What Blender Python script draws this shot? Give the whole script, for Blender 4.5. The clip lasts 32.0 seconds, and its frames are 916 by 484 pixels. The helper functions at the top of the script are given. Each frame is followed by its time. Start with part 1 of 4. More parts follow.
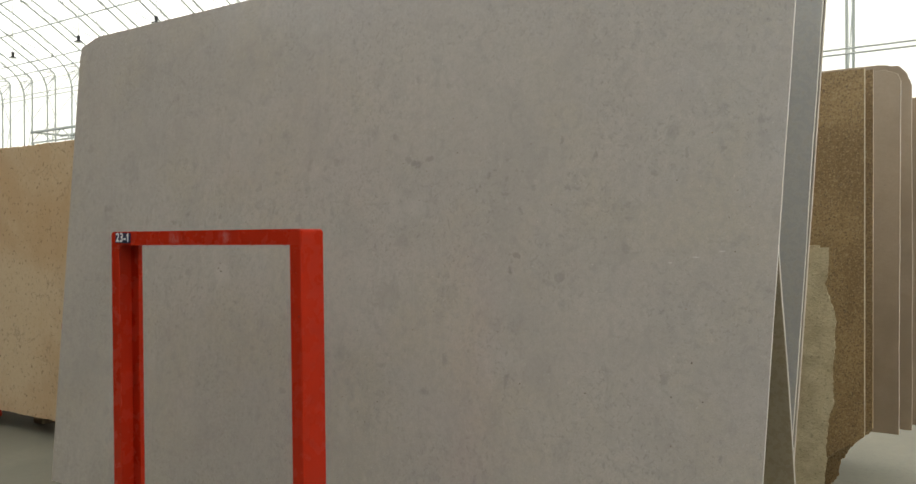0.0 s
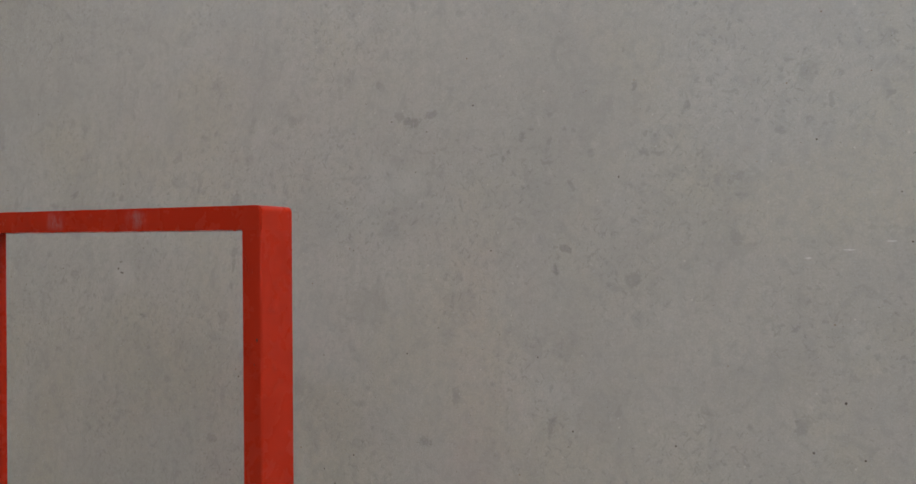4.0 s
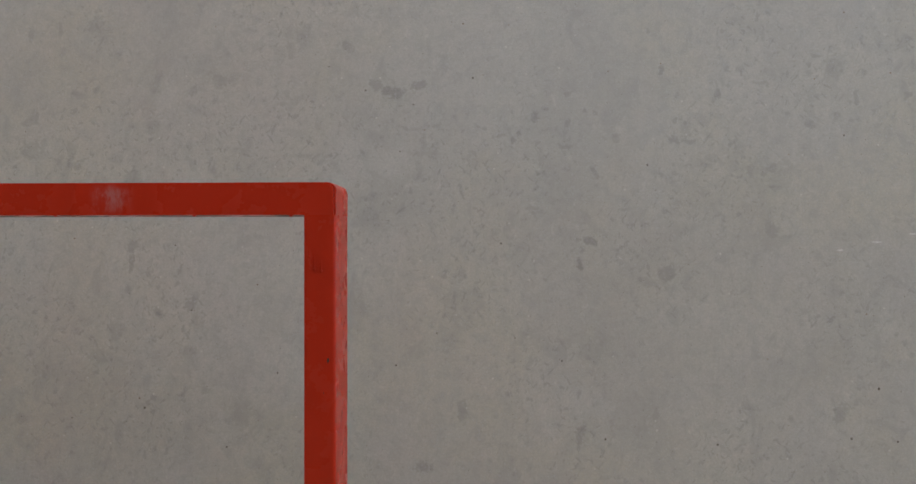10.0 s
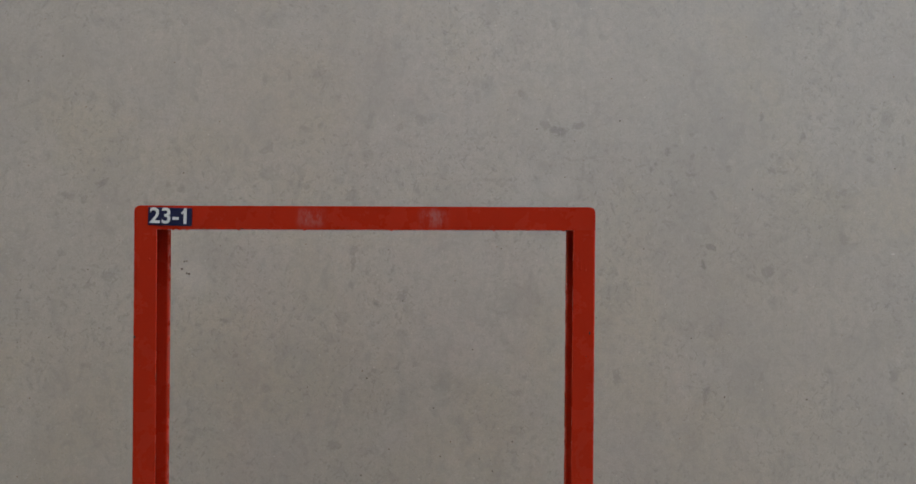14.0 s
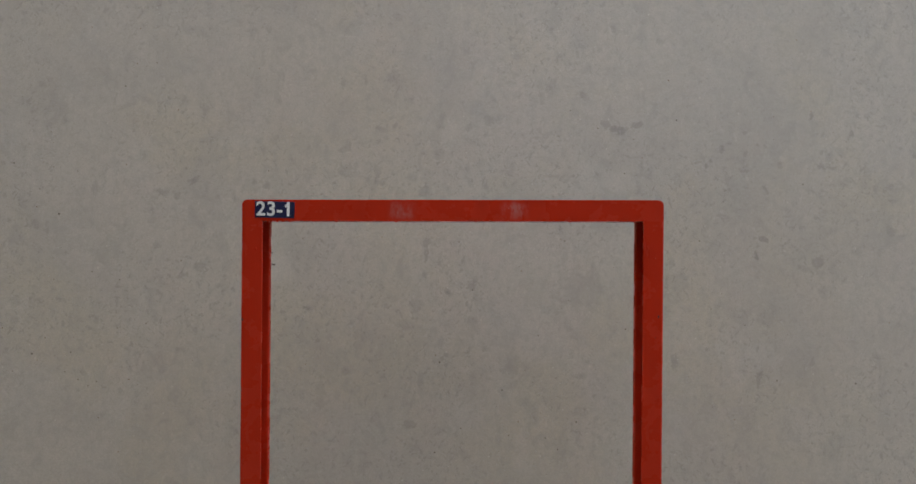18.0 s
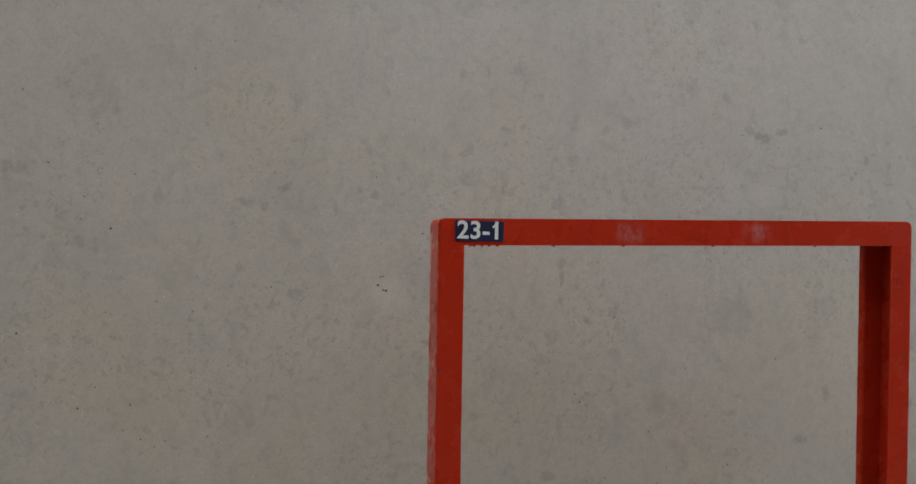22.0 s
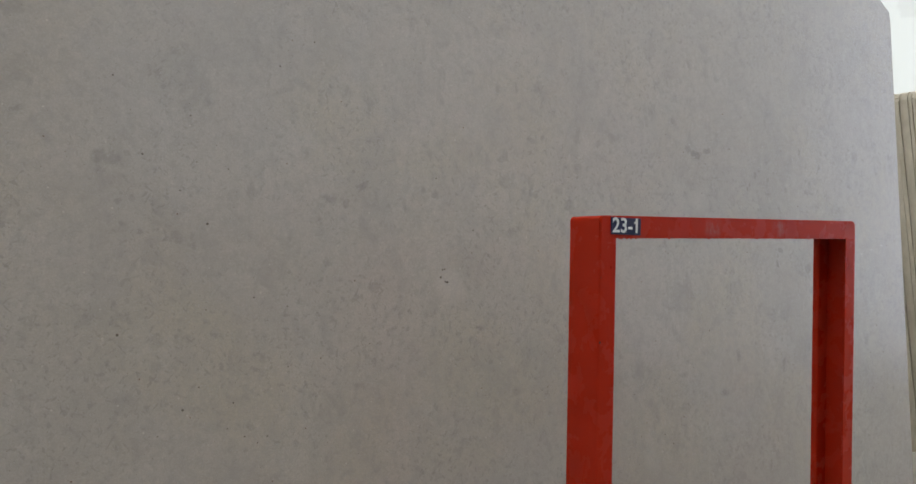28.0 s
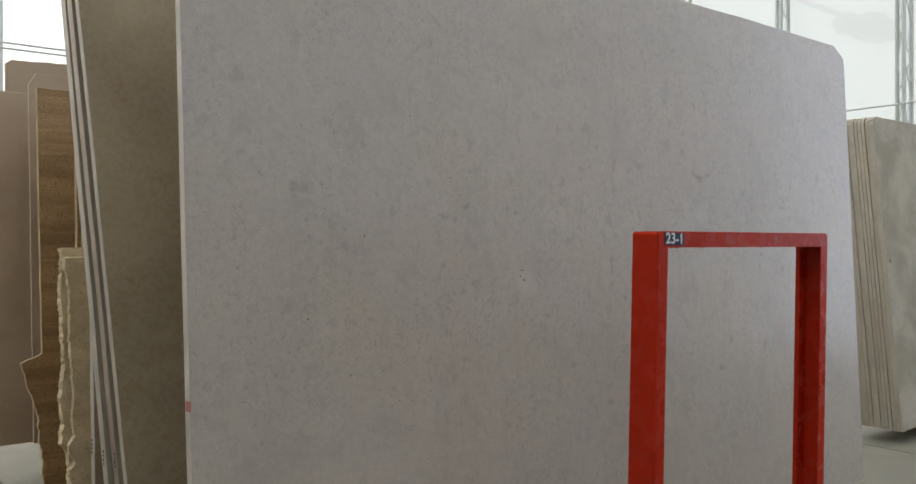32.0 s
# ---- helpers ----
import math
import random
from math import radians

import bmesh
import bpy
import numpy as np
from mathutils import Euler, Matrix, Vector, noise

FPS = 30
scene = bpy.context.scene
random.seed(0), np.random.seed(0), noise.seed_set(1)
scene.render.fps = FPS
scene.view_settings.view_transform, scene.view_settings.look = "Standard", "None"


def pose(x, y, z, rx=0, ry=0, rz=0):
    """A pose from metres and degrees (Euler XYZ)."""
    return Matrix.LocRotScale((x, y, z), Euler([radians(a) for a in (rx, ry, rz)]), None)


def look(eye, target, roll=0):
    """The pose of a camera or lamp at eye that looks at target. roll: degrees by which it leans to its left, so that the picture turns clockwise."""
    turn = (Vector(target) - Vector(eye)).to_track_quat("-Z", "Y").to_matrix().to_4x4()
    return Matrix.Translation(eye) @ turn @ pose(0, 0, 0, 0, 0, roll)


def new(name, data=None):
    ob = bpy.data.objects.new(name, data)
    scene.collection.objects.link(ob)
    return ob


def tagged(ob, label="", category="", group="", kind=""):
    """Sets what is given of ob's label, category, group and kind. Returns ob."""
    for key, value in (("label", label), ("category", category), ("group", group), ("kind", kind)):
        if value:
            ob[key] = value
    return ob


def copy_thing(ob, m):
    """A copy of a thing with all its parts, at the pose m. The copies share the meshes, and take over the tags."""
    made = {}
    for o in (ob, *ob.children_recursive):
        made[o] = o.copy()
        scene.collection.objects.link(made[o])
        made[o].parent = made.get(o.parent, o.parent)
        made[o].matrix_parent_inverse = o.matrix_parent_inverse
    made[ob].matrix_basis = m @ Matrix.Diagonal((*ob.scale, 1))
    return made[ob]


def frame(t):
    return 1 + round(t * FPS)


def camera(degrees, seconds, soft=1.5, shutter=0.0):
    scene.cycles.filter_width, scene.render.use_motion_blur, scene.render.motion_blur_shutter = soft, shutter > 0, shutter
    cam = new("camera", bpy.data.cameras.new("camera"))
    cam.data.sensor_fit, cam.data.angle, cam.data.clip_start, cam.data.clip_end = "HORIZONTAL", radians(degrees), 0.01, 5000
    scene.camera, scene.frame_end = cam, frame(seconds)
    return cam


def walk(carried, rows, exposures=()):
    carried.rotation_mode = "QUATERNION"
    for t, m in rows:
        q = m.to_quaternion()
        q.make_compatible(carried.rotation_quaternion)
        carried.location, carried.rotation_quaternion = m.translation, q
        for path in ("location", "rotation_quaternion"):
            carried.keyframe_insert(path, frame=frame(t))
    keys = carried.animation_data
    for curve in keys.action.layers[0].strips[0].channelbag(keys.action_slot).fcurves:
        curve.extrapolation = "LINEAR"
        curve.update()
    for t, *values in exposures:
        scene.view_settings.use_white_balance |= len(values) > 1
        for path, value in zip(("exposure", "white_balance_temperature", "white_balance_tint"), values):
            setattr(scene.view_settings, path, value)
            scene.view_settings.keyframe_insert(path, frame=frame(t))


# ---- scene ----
# ---- camera ----
cam = camera(58.0, 32.0)
ROWS = [
    (0, 2.427, -1.591, 1.115, 33.97, 0.00, -0.22),
    (0.5, 2.362, -1.503, 1.089, 33.84, 0.04, -0.14),
    (1, 2.250, -1.430, 1.078, 33.06, 0.11, 0.03),
    (1.5, 2.186, -1.366, 1.085, 32.43, 0.17, 0.04),
    (2, 2.107, -1.260, 1.064, 31.38, 0.47, 0.03),
    (2.5, 2.041, -1.200, 1.061, 30.57, 0.50, 0.06),
    (4.5, 1.734, -1.079, 1.083, 24.58, 0.26, -0.03),
    (5, 1.690, -1.024, 1.083, 21.81, 0.18, -0.02),
    (5.5, 1.654, -0.983, 1.081, 19.78, 0.11, -0.03),
    (6, 1.611, -0.941, 1.080, 18.35, -0.01, -0.05),
    (6.5, 1.572, -0.919, 1.080, 16.73, -0.10, -0.04),
    (7, 1.503, -0.926, 1.076, 14.51, 0.05, -0.01),
    (7.5, 1.418, -0.963, 1.072, 11.95, 0.05, -0.06),
    (8, 1.341, -0.991, 1.073, 9.80, 0.03, -0.06),
    (8.5, 1.266, -0.992, 1.064, 7.79, -0.29, -0.02),
    (9, 1.201, -1.037, 1.061, 5.79, 0.07, -0.05),
    (9.5, 1.141, -1.057, 1.067, 3.73, 0.12, 0.03),
    (10, 1.068, -1.077, 1.072, 3.01, 0.07, 0.03),
    (10.5, 0.987, -1.137, 1.085, 2.75, 0.23, 0.01),
    (11, 0.897, -1.199, 1.101, 1.91, -0.05, 0.07),
    (11.5, 0.829, -1.247, 1.115, 1.37, -0.17, 0.04),
    (12, 0.781, -1.290, 1.108, 0.50, -0.23, 0.06),
    (12.5, 0.693, -1.337, 1.097, -0.72, -0.08, 0.13),
    (13, 0.621, -1.386, 1.089, -1.80, -0.06, 0.11),
    (13.5, 0.590, -1.449, 1.087, -1.71, -0.04, 0.10),
    (14, 0.537, -1.530, 1.087, -2.10, -0.01, 0.15),
    (14.5, 0.501, -1.585, 1.090, -2.16, -0.06, 0.13),
    (16.5, 0.436, -1.657, 1.067, -1.56, 0.13, 0.09),
    (17, 0.436, -1.658, 1.065, -0.85, 0.07, 0.08),
    (17.5, 0.425, -1.660, 1.063, -0.64, 0.11, 0.09),
    (18, 0.418, -1.662, 1.067, -0.56, 0.01, 0.07),
    (18.5, 0.389, -1.660, 1.080, -0.71, -0.09, 0.05),
    (19, 0.314, -1.614, 1.084, -0.76, -0.12, 0.15),
    (19.5, 0.217, -1.576, 1.082, -1.60, 0.03, 0.12),
    (20, 0.116, -1.552, 1.086, -2.58, 0.11, 0.14),
    (20.5, 0.016, -1.544, 1.098, -4.21, 0.10, 0.13),
    (21, -0.061, -1.503, 1.111, -6.94, 0.02, 0.13),
    (21.5, -0.145, -1.395, 1.115, -9.17, -0.12, 0.16),
    (22, -0.209, -1.290, 1.118, -10.56, -0.16, 0.16),
    (22.5, -0.266, -1.205, 1.107, -11.04, -0.14, 0.09),
    (23, -0.338, -1.142, 1.095, -11.54, 0.20, 0.02),
    (23.5, -0.430, -1.116, 1.104, -13.10, 0.20, 0.08),
    (24, -0.473, -1.106, 1.100, -15.25, 0.15, 0.06),
    (24.5, -0.525, -1.053, 1.087, -18.85, -0.12, 0.06),
    (25, -0.591, -1.029, 1.079, -22.14, -0.08, 0.05),
    (25.5, -0.681, -1.038, 1.081, -24.46, 0.27, 0.02),
    (27.5, -1.021, -1.139, 1.103, -31.85, 0.17, -0.02),
    (28, -1.086, -1.152, 1.099, -33.54, 0.11, -0.10),
    (28.5, -1.164, -1.181, 1.128, -35.25, -0.15, 0.06),
    (29, -1.285, -1.267, 1.138, -36.19, 0.01, 0.03),
    (29.5, -1.404, -1.354, 1.135, -36.52, -0.03, 0.02),
    (30, -1.452, -1.371, 1.122, -36.63, -0.05, -0.03),
    (30.5, -1.515, -1.369, 1.097, -36.60, -0.08, 0.01),
    (31, -1.586, -1.346, 1.093, -36.90, 0.16, -0.01),
    (31.5, -1.660, -1.366, 1.113, -36.95, 0.09, -0.01),
    (32, -1.726, -1.393, 1.121, -37.48, 0.07, 0.00),
]


def aim(x, y, z, yaw, pitch, roll):
    a, b = radians(yaw), radians(pitch)
    return look((x, y, z), (x - math.sin(a) * math.cos(b), y + math.cos(a) * math.cos(b), z + math.sin(b)), roll)


walk(cam, [(t, aim(*row)) for t, *row in ROWS], exposures=[(0, 1.35, 7150, 5.8), (2.5, 1.47, 6750, 7.5), (4.5, 1.45, 6500, 8.5), (12, 1.42, 6550, 8.7), (20, 1.39, 6750, 9), (26, 1.38, 6750, 9), (27.5, 1.38, 6700, 8.8), (29.2, 1.37, 6650, 8.7), (30.2, 1.31, 6700, 8.7), (32, 1.30, 6700, 9)])

# ---- light: bright day outside, filtered by the fabric hall ----
world = bpy.data.worlds.new("sky")
scene.world = world
world.use_nodes = True
wn = world.node_tree.nodes
sky = wn.new("ShaderNodeTexSky")
sky.sky_type, sky.sun_disc = "NISHITA", False
sky.sun_elevation, sky.sun_rotation = radians(39), radians(65)
wn["Background"].inputs["Strength"].default_value = 0.12
world.node_tree.links.new(sky.outputs[0], wn["Background"].inputs["Color"])
sun = new("sun", bpy.data.lights.new("sun", "SUN"))
sun.data.energy, sun.data.angle, sun.data.color = 4.0, radians(0.53), (1.0, 0.95, 0.88)
sun.matrix_world = look((26, 12, 23), (0, 0, 0))


# ---- material helpers ----
class Nodes:
    """A node material under construction."""

    def __init__(self, name):
        self.material = bpy.data.materials.new(name)
        self.material.use_nodes = True
        self.tree = self.material.node_tree
        self.bsdf = self.tree.nodes["Principled BSDF"]
        self.coord = self.tree.nodes.new("ShaderNodeTexCoord").outputs["Object"]

    def link(self, a, b):
        if isinstance(a, bpy.types.NodeSocket):
            self.tree.links.new(a, b)
        else:
            b.default_value = a

    def mapped(self, scale=(1, 1, 1), at=(0, 0, 0), turn=0.0, source=None):
        n = self.tree.nodes.new("ShaderNodeMapping")
        self.link(source or self.coord, n.inputs["Vector"])
        n.inputs["Location"].default_value, n.inputs["Scale"].default_value = at, scale
        n.inputs["Rotation"].default_value = (0, turn, 0)
        return n.outputs[0]

    def noise(self, scale, detail=4.0, rough=0.55, distortion=0.0, source=None, colour=False):
        n = self.tree.nodes.new("ShaderNodeTexNoise")
        self.link(source or self.coord, n.inputs["Vector"])
        n.inputs["Scale"].default_value, n.inputs["Detail"].default_value = scale, detail
        n.inputs["Roughness"].default_value, n.inputs["Distortion"].default_value = rough, distortion
        return n.outputs["Color" if colour else "Fac"]

    def cells(self, scale, source=None, out="Distance", feature="F1", flat=False):
        n = self.tree.nodes.new("ShaderNodeTexVoronoi")
        n.feature = feature
        n.voronoi_dimensions = "2D" if flat else "3D"
        self.link(source or self.coord, n.inputs["Vector"])
        n.inputs["Scale"].default_value = scale
        return n.outputs[out]

    def span(self, value, a, b, c=0.0, d=1.0, smooth=True):
        n = self.tree.nodes.new("ShaderNodeMapRange")
        n.interpolation_type = "SMOOTHSTEP" if smooth else "LINEAR"
        self.link(value, n.inputs[0])
        for k, v in enumerate((a, b, c, d)):
            self.link(v, n.inputs[k + 1])
        return n.outputs[0]

    def calc(self, kind, a, b=0.0):
        n = self.tree.nodes.new("ShaderNodeMath")
        n.operation = kind
        self.link(a, n.inputs[0])
        self.link(b, n.inputs[1])
        return n.outputs[0]

    def vec(self, kind, a, b):
        n = self.tree.nodes.new("ShaderNodeVectorMath")
        n.operation = kind
        self.link(a, n.inputs[0])
        self.link(b, n.inputs["Scale" if kind == "SCALE" else 1])
        return n.outputs["Value" if kind in ("LENGTH", "DISTANCE") else "Vector"]

    def mix(self, fac, a, b, kind="MIX"):
        n = self.tree.nodes.new("ShaderNodeMix")
        n.data_type, n.blend_type = "RGBA", kind
        self.link(fac, n.inputs[0])
        for v, s in ((a, n.inputs[6]), (b, n.inputs[7])):
            self.link((*v, 1) if isinstance(v, tuple) else v, s)
        return n.outputs[2]

    def random(self):
        return self.tree.nodes.new("ShaderNodeObjectInfo").outputs["Random"]

    def marked(self, name):
        """A vector stored on the patches of a face, and its middle number."""
        n = self.tree.nodes.new("ShaderNodeAttribute")
        n.attribute_name = name
        parts = self.tree.nodes.new("ShaderNodeSeparateXYZ")
        self.tree.links.new(n.outputs["Vector"], parts.inputs[0])
        return n.outputs["Vector"], parts.outputs["Y"]

    def finish(self, colour, rough=0.5, bump=None, depth=0.001, metal=0.0, spec=None):
        self.link((*colour, 1) if isinstance(colour, tuple) else colour, self.bsdf.inputs["Base Color"])
        self.link(rough, self.bsdf.inputs["Roughness"])
        self.bsdf.inputs["Metallic"].default_value = metal
        if spec is not None:
            self.bsdf.inputs["Specular IOR Level"].default_value = spec
        if bump is not None:
            n = self.tree.nodes.new("ShaderNodeBump")
            n.inputs["Distance"].default_value = depth
            n.inputs["Strength"].default_value = 1.0
            self.link(bump, n.inputs["Height"])
            self.link(n.outputs[0], self.bsdf.inputs["Normal"])
        return self.material


def plain_stone(name, light, dark, scale=3.0, grain=60.0, speck=(0.1, 0.08, 0.06), amount=0.1, rough=0.55, relief=0.0006, stretch=(1, 1, 1), fleck=None, crack=0.0, clusters=(), cool_lit_end=None):
    """Sawn stone: two tones in clouds, fine grain, scattered specks."""
    g = Nodes(name)
    shifted = g.vec("ADD", g.mapped(stretch), g.vec("SCALE", (7.0, 3.0, 5.0), g.random()))
    cloud = g.span(g.noise(scale, 6, 0.6, 0.4, shifted), 0.35, 0.68)
    fine = g.noise(grain, 5, 0.65, 0.0, shifted)
    colour = g.mix(cloud, light, dark)
    # cool light falling on one end of the slab, put into the colour
    if cool_lit_end:
        parts = g.tree.nodes.new("ShaderNodeSeparateXYZ")
        g.link(g.coord, parts.inputs[0])
        along_face = g.calc("ADD", parts.outputs["X"], g.noise(1.5, 4, 0.6))
        colour = g.mix(g.span(along_face, 1.6, 3.0), colour, cool_lit_end)
    colour = g.mix(g.span(fine, 0.3, 0.75, 0.0, 0.35), colour, dark)
    spots = g.span(g.noise(fleck or grain * 0.8, 2, 0.5, 0.6), 0.72 - amount, 0.78 - amount * 0.6)
    colour = g.mix(g.calc("MULTIPLY", spots, 0.6), colour, speck)
    grit = g.noise(70, 4, 0.65, 0.5) if clusters else None
    for u, v, r in clusters:
        near = g.vec("DISTANCE", g.vec("MULTIPLY", g.coord, (1, 0, 1)), (u, 0, v))
        inside = g.calc("MULTIPLY", g.span(near, r, r * 0.3), g.span(grit, 0.52, 0.66))
        colour = g.mix(g.calc("MULTIPLY", inside, 0.7), colour, speck)
    if crack:
        bend = g.vec("ADD", shifted, g.vec("SCALE", g.noise(6, 4, 0.6, colour=True), 0.35))
        veins = g.calc("MULTIPLY", g.span(g.cells(4.5, bend, "Distance", "DISTANCE_TO_EDGE"), 0.03, 0.008), g.span(g.noise(2.5, 4, 0.65, 0, shifted), 0.52, 0.62))
        colour = g.mix(g.calc("MULTIPLY", veins, crack), colour, speck)
    return g.finish(colour, g.span(fine, 0.2, 0.8, rough - 0.08, rough + 0.1), fine, relief)


def shell_stone(name, light, dark, stretch=(1, 1, 1), cell=250, pale=0.75):
    """Golden brown shell limestone: packed light and dark grains, pits."""
    g = Nodes(name)
    shifted = g.vec("ADD", g.coord, g.vec("SCALE", (7.0, 3.0, 5.0), g.random()))
    bands = g.noise(3.5, 6, 0.62, 0.5, g.mapped(stretch, source=shifted))
    colour = g.mix(g.span(bands, 0.36, 0.64), light, dark)
    bent = g.vec("ADD", shifted, g.vec("SCALE", g.noise(90, 3, 0.6, colour=True), 0.012))
    grains = g.vec("LENGTH", g.cells(cell, bent, "Color"), (0, 0, 0))
    colour = g.mix(g.span(grains, 1.0, 1.5, 0.0, pale), colour, (0.45, 0.335, 0.185))
    colour = g.mix(g.span(grains, 0.9, 0.45, 0.0, pale), colour, (0.14, 0.085, 0.03))
    soft = g.noise(26, 5, 0.65, 0.4, shifted)
    colour = g.mix(g.span(soft, 0.45, 0.7, 0.0, 0.35), colour, dark)
    pits = g.span(g.noise(100, 3, 0.6, 0.6, g.mapped((1.3, 1, 0.75), source=shifted)), 0.62, 0.68)
    colour = g.mix(g.calc("MULTIPLY", pits, 0.75), colour, (0.07, 0.04, 0.018))
    return g.finish(colour, 0.55, g.calc("SUBTRACT", g.noise(120, 4, 0.6, 0, shifted), pits), 0.001)


# ---- materials ----
CLUSTER = ((1.0166, 0.9427, 0.0024), (1.0219, 0.9607, 0.0016), (1.0279, 0.9618, 0.0016), (1.0284, 0.9323, 0.0021), (1.0344, 0.9311, 0.0021))
FOSSIL_SLOTS = ("fossil_first", "fossil_second", "fossil_third")


def polished_grey():
    """Warm grey limestone: faint clouds, upright streaks, soft fossil smudges, pinholes and a few known marks."""
    g = Nodes("polished_grey_limestone")
    wobble = g.vec("SCALE", g.vec("SUBTRACT", g.noise(60, 3, 0.65, colour=True), (0.5, 0.5, 0.5)), 0.022)
    bent = g.vec("ADD", g.coord, wobble)
    cloud = g.noise(1.5, 4, 0.55, 0.2)
    colour = g.mix(g.span(cloud, 0.34, 0.66), (0.545, 0.497, 0.430), (0.484, 0.446, 0.394))
    tint = g.noise(0.8, 2, 0.5, 0.0, g.mapped((1, 1, 1), (4.2, 0, 7.7)))
    colour = g.mix(g.span(tint, 0.38, 0.64, 0.0, 0.4), colour, (0.506, 0.470, 0.425))
    warm = g.noise(2.4, 4, 0.6, 0.3, g.mapped((1, 1, 1), (8.1, 0, 3.3)))
    colour = g.mix(g.span(warm, 0.46, 0.66, 0.0, 0.7), colour, (0.515, 0.462, 0.372))
    rosy = g.noise(3.1, 4, 0.6, 0.3, g.mapped((1, 1, 1), (1.7, 0, 9.4)))
    colour = g.mix(g.span(rosy, 0.50, 0.68, 0.0, 0.2), colour, (0.505, 0.452, 0.422))
    haze = g.noise(5, 6, 0.65, 0.3)
    colour = g.mix(g.span(haze, 0.46, 0.72, 0.0, 0.42), colour, (0.385, 0.358, 0.322))
    streak = g.noise(9, 6, 0.65, 0.3, g.mapped((2.2, 1, 0.6)))
    colour = g.mix(g.span(streak, 0.48, 0.72, 0.0, 0.22), colour, (0.375, 0.350, 0.318))
    patch = g.noise(15, 5, 0.62, 0.8, g.mapped((1.15, 1, 0.9), (2, 0, 6)))
    colour = g.mix(g.span(patch, 0.54, 0.67, 0.0, 0.32), colour, (0.335, 0.315, 0.285))
    mottle = g.noise(46, 6, 0.72, 0.3)
    colour = g.mix(g.span(mottle, 0.42, 0.64, 0.0, 0.42), colour, (0.40, 0.370, 0.335))
    gate = g.span(g.noise(3.2, 3, 0.5), 0.40, 0.60, 0.25, 1.0)
    smudge = g.span(g.noise(30, 3.5, 0.6, 0.6, g.mapped((1, 1, 1), (1.3, 0, 2.1))), 0.585, 0.655)
    colour = g.mix(g.calc("MULTIPLY", g.calc("MULTIPLY", smudge, gate), 0.24), colour, (0.275, 0.262, 0.238))
    small = g.span(g.noise(72, 3, 0.6, 0.4, g.mapped((1, 1, 0.9), (3, 0, 1))), 0.60, 0.645)
    colour = g.mix(g.calc("MULTIPLY", g.calc("MULTIPLY", small, gate), 0.42), colour, (0.275, 0.262, 0.240))
    # short dark shell flecks lying two ways
    for way, shift in ((0.95, 2.7), (-0.85, 6.1)):
        fleck = g.span(g.noise(105, 2.5, 0.55, 0.5, g.mapped((0.45, 1, 1.15), (shift, 0, shift), source=g.mapped(turn=way))), 0.625, 0.675)
        colour = g.mix(g.calc("MULTIPLY", g.calc("MULTIPLY", fleck, gate), 0.38), colour, (0.245, 0.232, 0.208))
    light = g.span(g.noise(40, 5, 0.7, 0.4, g.mapped((1, 1, 0.85), (9, 0, 4))), 0.57, 0.72)
    colour = g.mix(g.calc("MULTIPLY", light, 0.34), colour, (0.63, 0.585, 0.52))
    pale = g.span(g.noise(7, 5, 0.7, 0.6, g.mapped((1, 1, 0.7), (5, 0, 2))), 0.56, 0.72)
    colour = g.mix(g.calc("MULTIPLY", pale, 0.30), colour, (0.60, 0.565, 0.51))
    # hair-thin shell lines
    shell = g.cells(9, g.vec("ADD", g.vec("SCALE", g.coord, 1.0), g.vec("SCALE", g.noise(7, 3, 0.6, colour=True), 0.25)), "Distance", "DISTANCE_TO_EDGE")
    lines = g.calc("MULTIPLY", g.span(shell, 0.022, 0.006), g.span(g.noise(12, 3, 0.6), 0.54, 0.64))
    colour = g.mix(g.calc("MULTIPLY", lines, 0.10), colour, (0.27, 0.255, 0.24))
    # single fossil marks: up to three near each patch of the face, with their place, size, turn and strength
    total = None
    torn = g.calc("ADD", g.span(g.noise(75, 4, 0.7), 0.3, 0.7, -0.6, 0.6, False), g.span(g.noise(34, 4, 0.65, 0.5), 0.3, 0.7, -0.55, 0.5, False))
    drift = g.vec("ADD", g.coord, g.vec("SCALE", wobble, 0.9))
    for slot in FOSSIL_SLOTS:
        place, strength = g.marked(slot)
        size, turn = g.marked(slot + "_size")
        away = g.vec("MULTIPLY", g.vec("SUBTRACT", drift, place), (1, 0, 1))
        spin = g.tree.nodes.new("ShaderNodeVectorRotate")
        spin.rotation_type, spin.invert = "Y_AXIS", True
        g.link(away, spin.inputs["Vector"])
        g.link(turn, spin.inputs["Angle"])
        reach = g.vec("LENGTH", g.vec("MULTIPLY", g.vec("DIVIDE", spin.outputs[0], size), (1, 0, 1)), (0, 0, 0))
        s = g.calc("MULTIPLY", g.span(g.calc("ADD", reach, torn), 1.3, 0.7), strength)
        total = s if total is None else g.calc("MAXIMUM", total, s)
    ragged = g.span(g.noise(70, 4, 0.7), 0.30, 0.58, 0.6, 1.0)
    colour = g.mix(g.calc("MULTIPLY", total, ragged), colour, (0.262, 0.246, 0.215))
    # pinholes, pale grains and rust-coloured dots scattered over the face
    face = g.tree.nodes.new("ShaderNodeMapping")
    g.link(g.coord, face.inputs["Vector"])
    face.inputs["Rotation"].default_value = (radians(90), 0, 0)
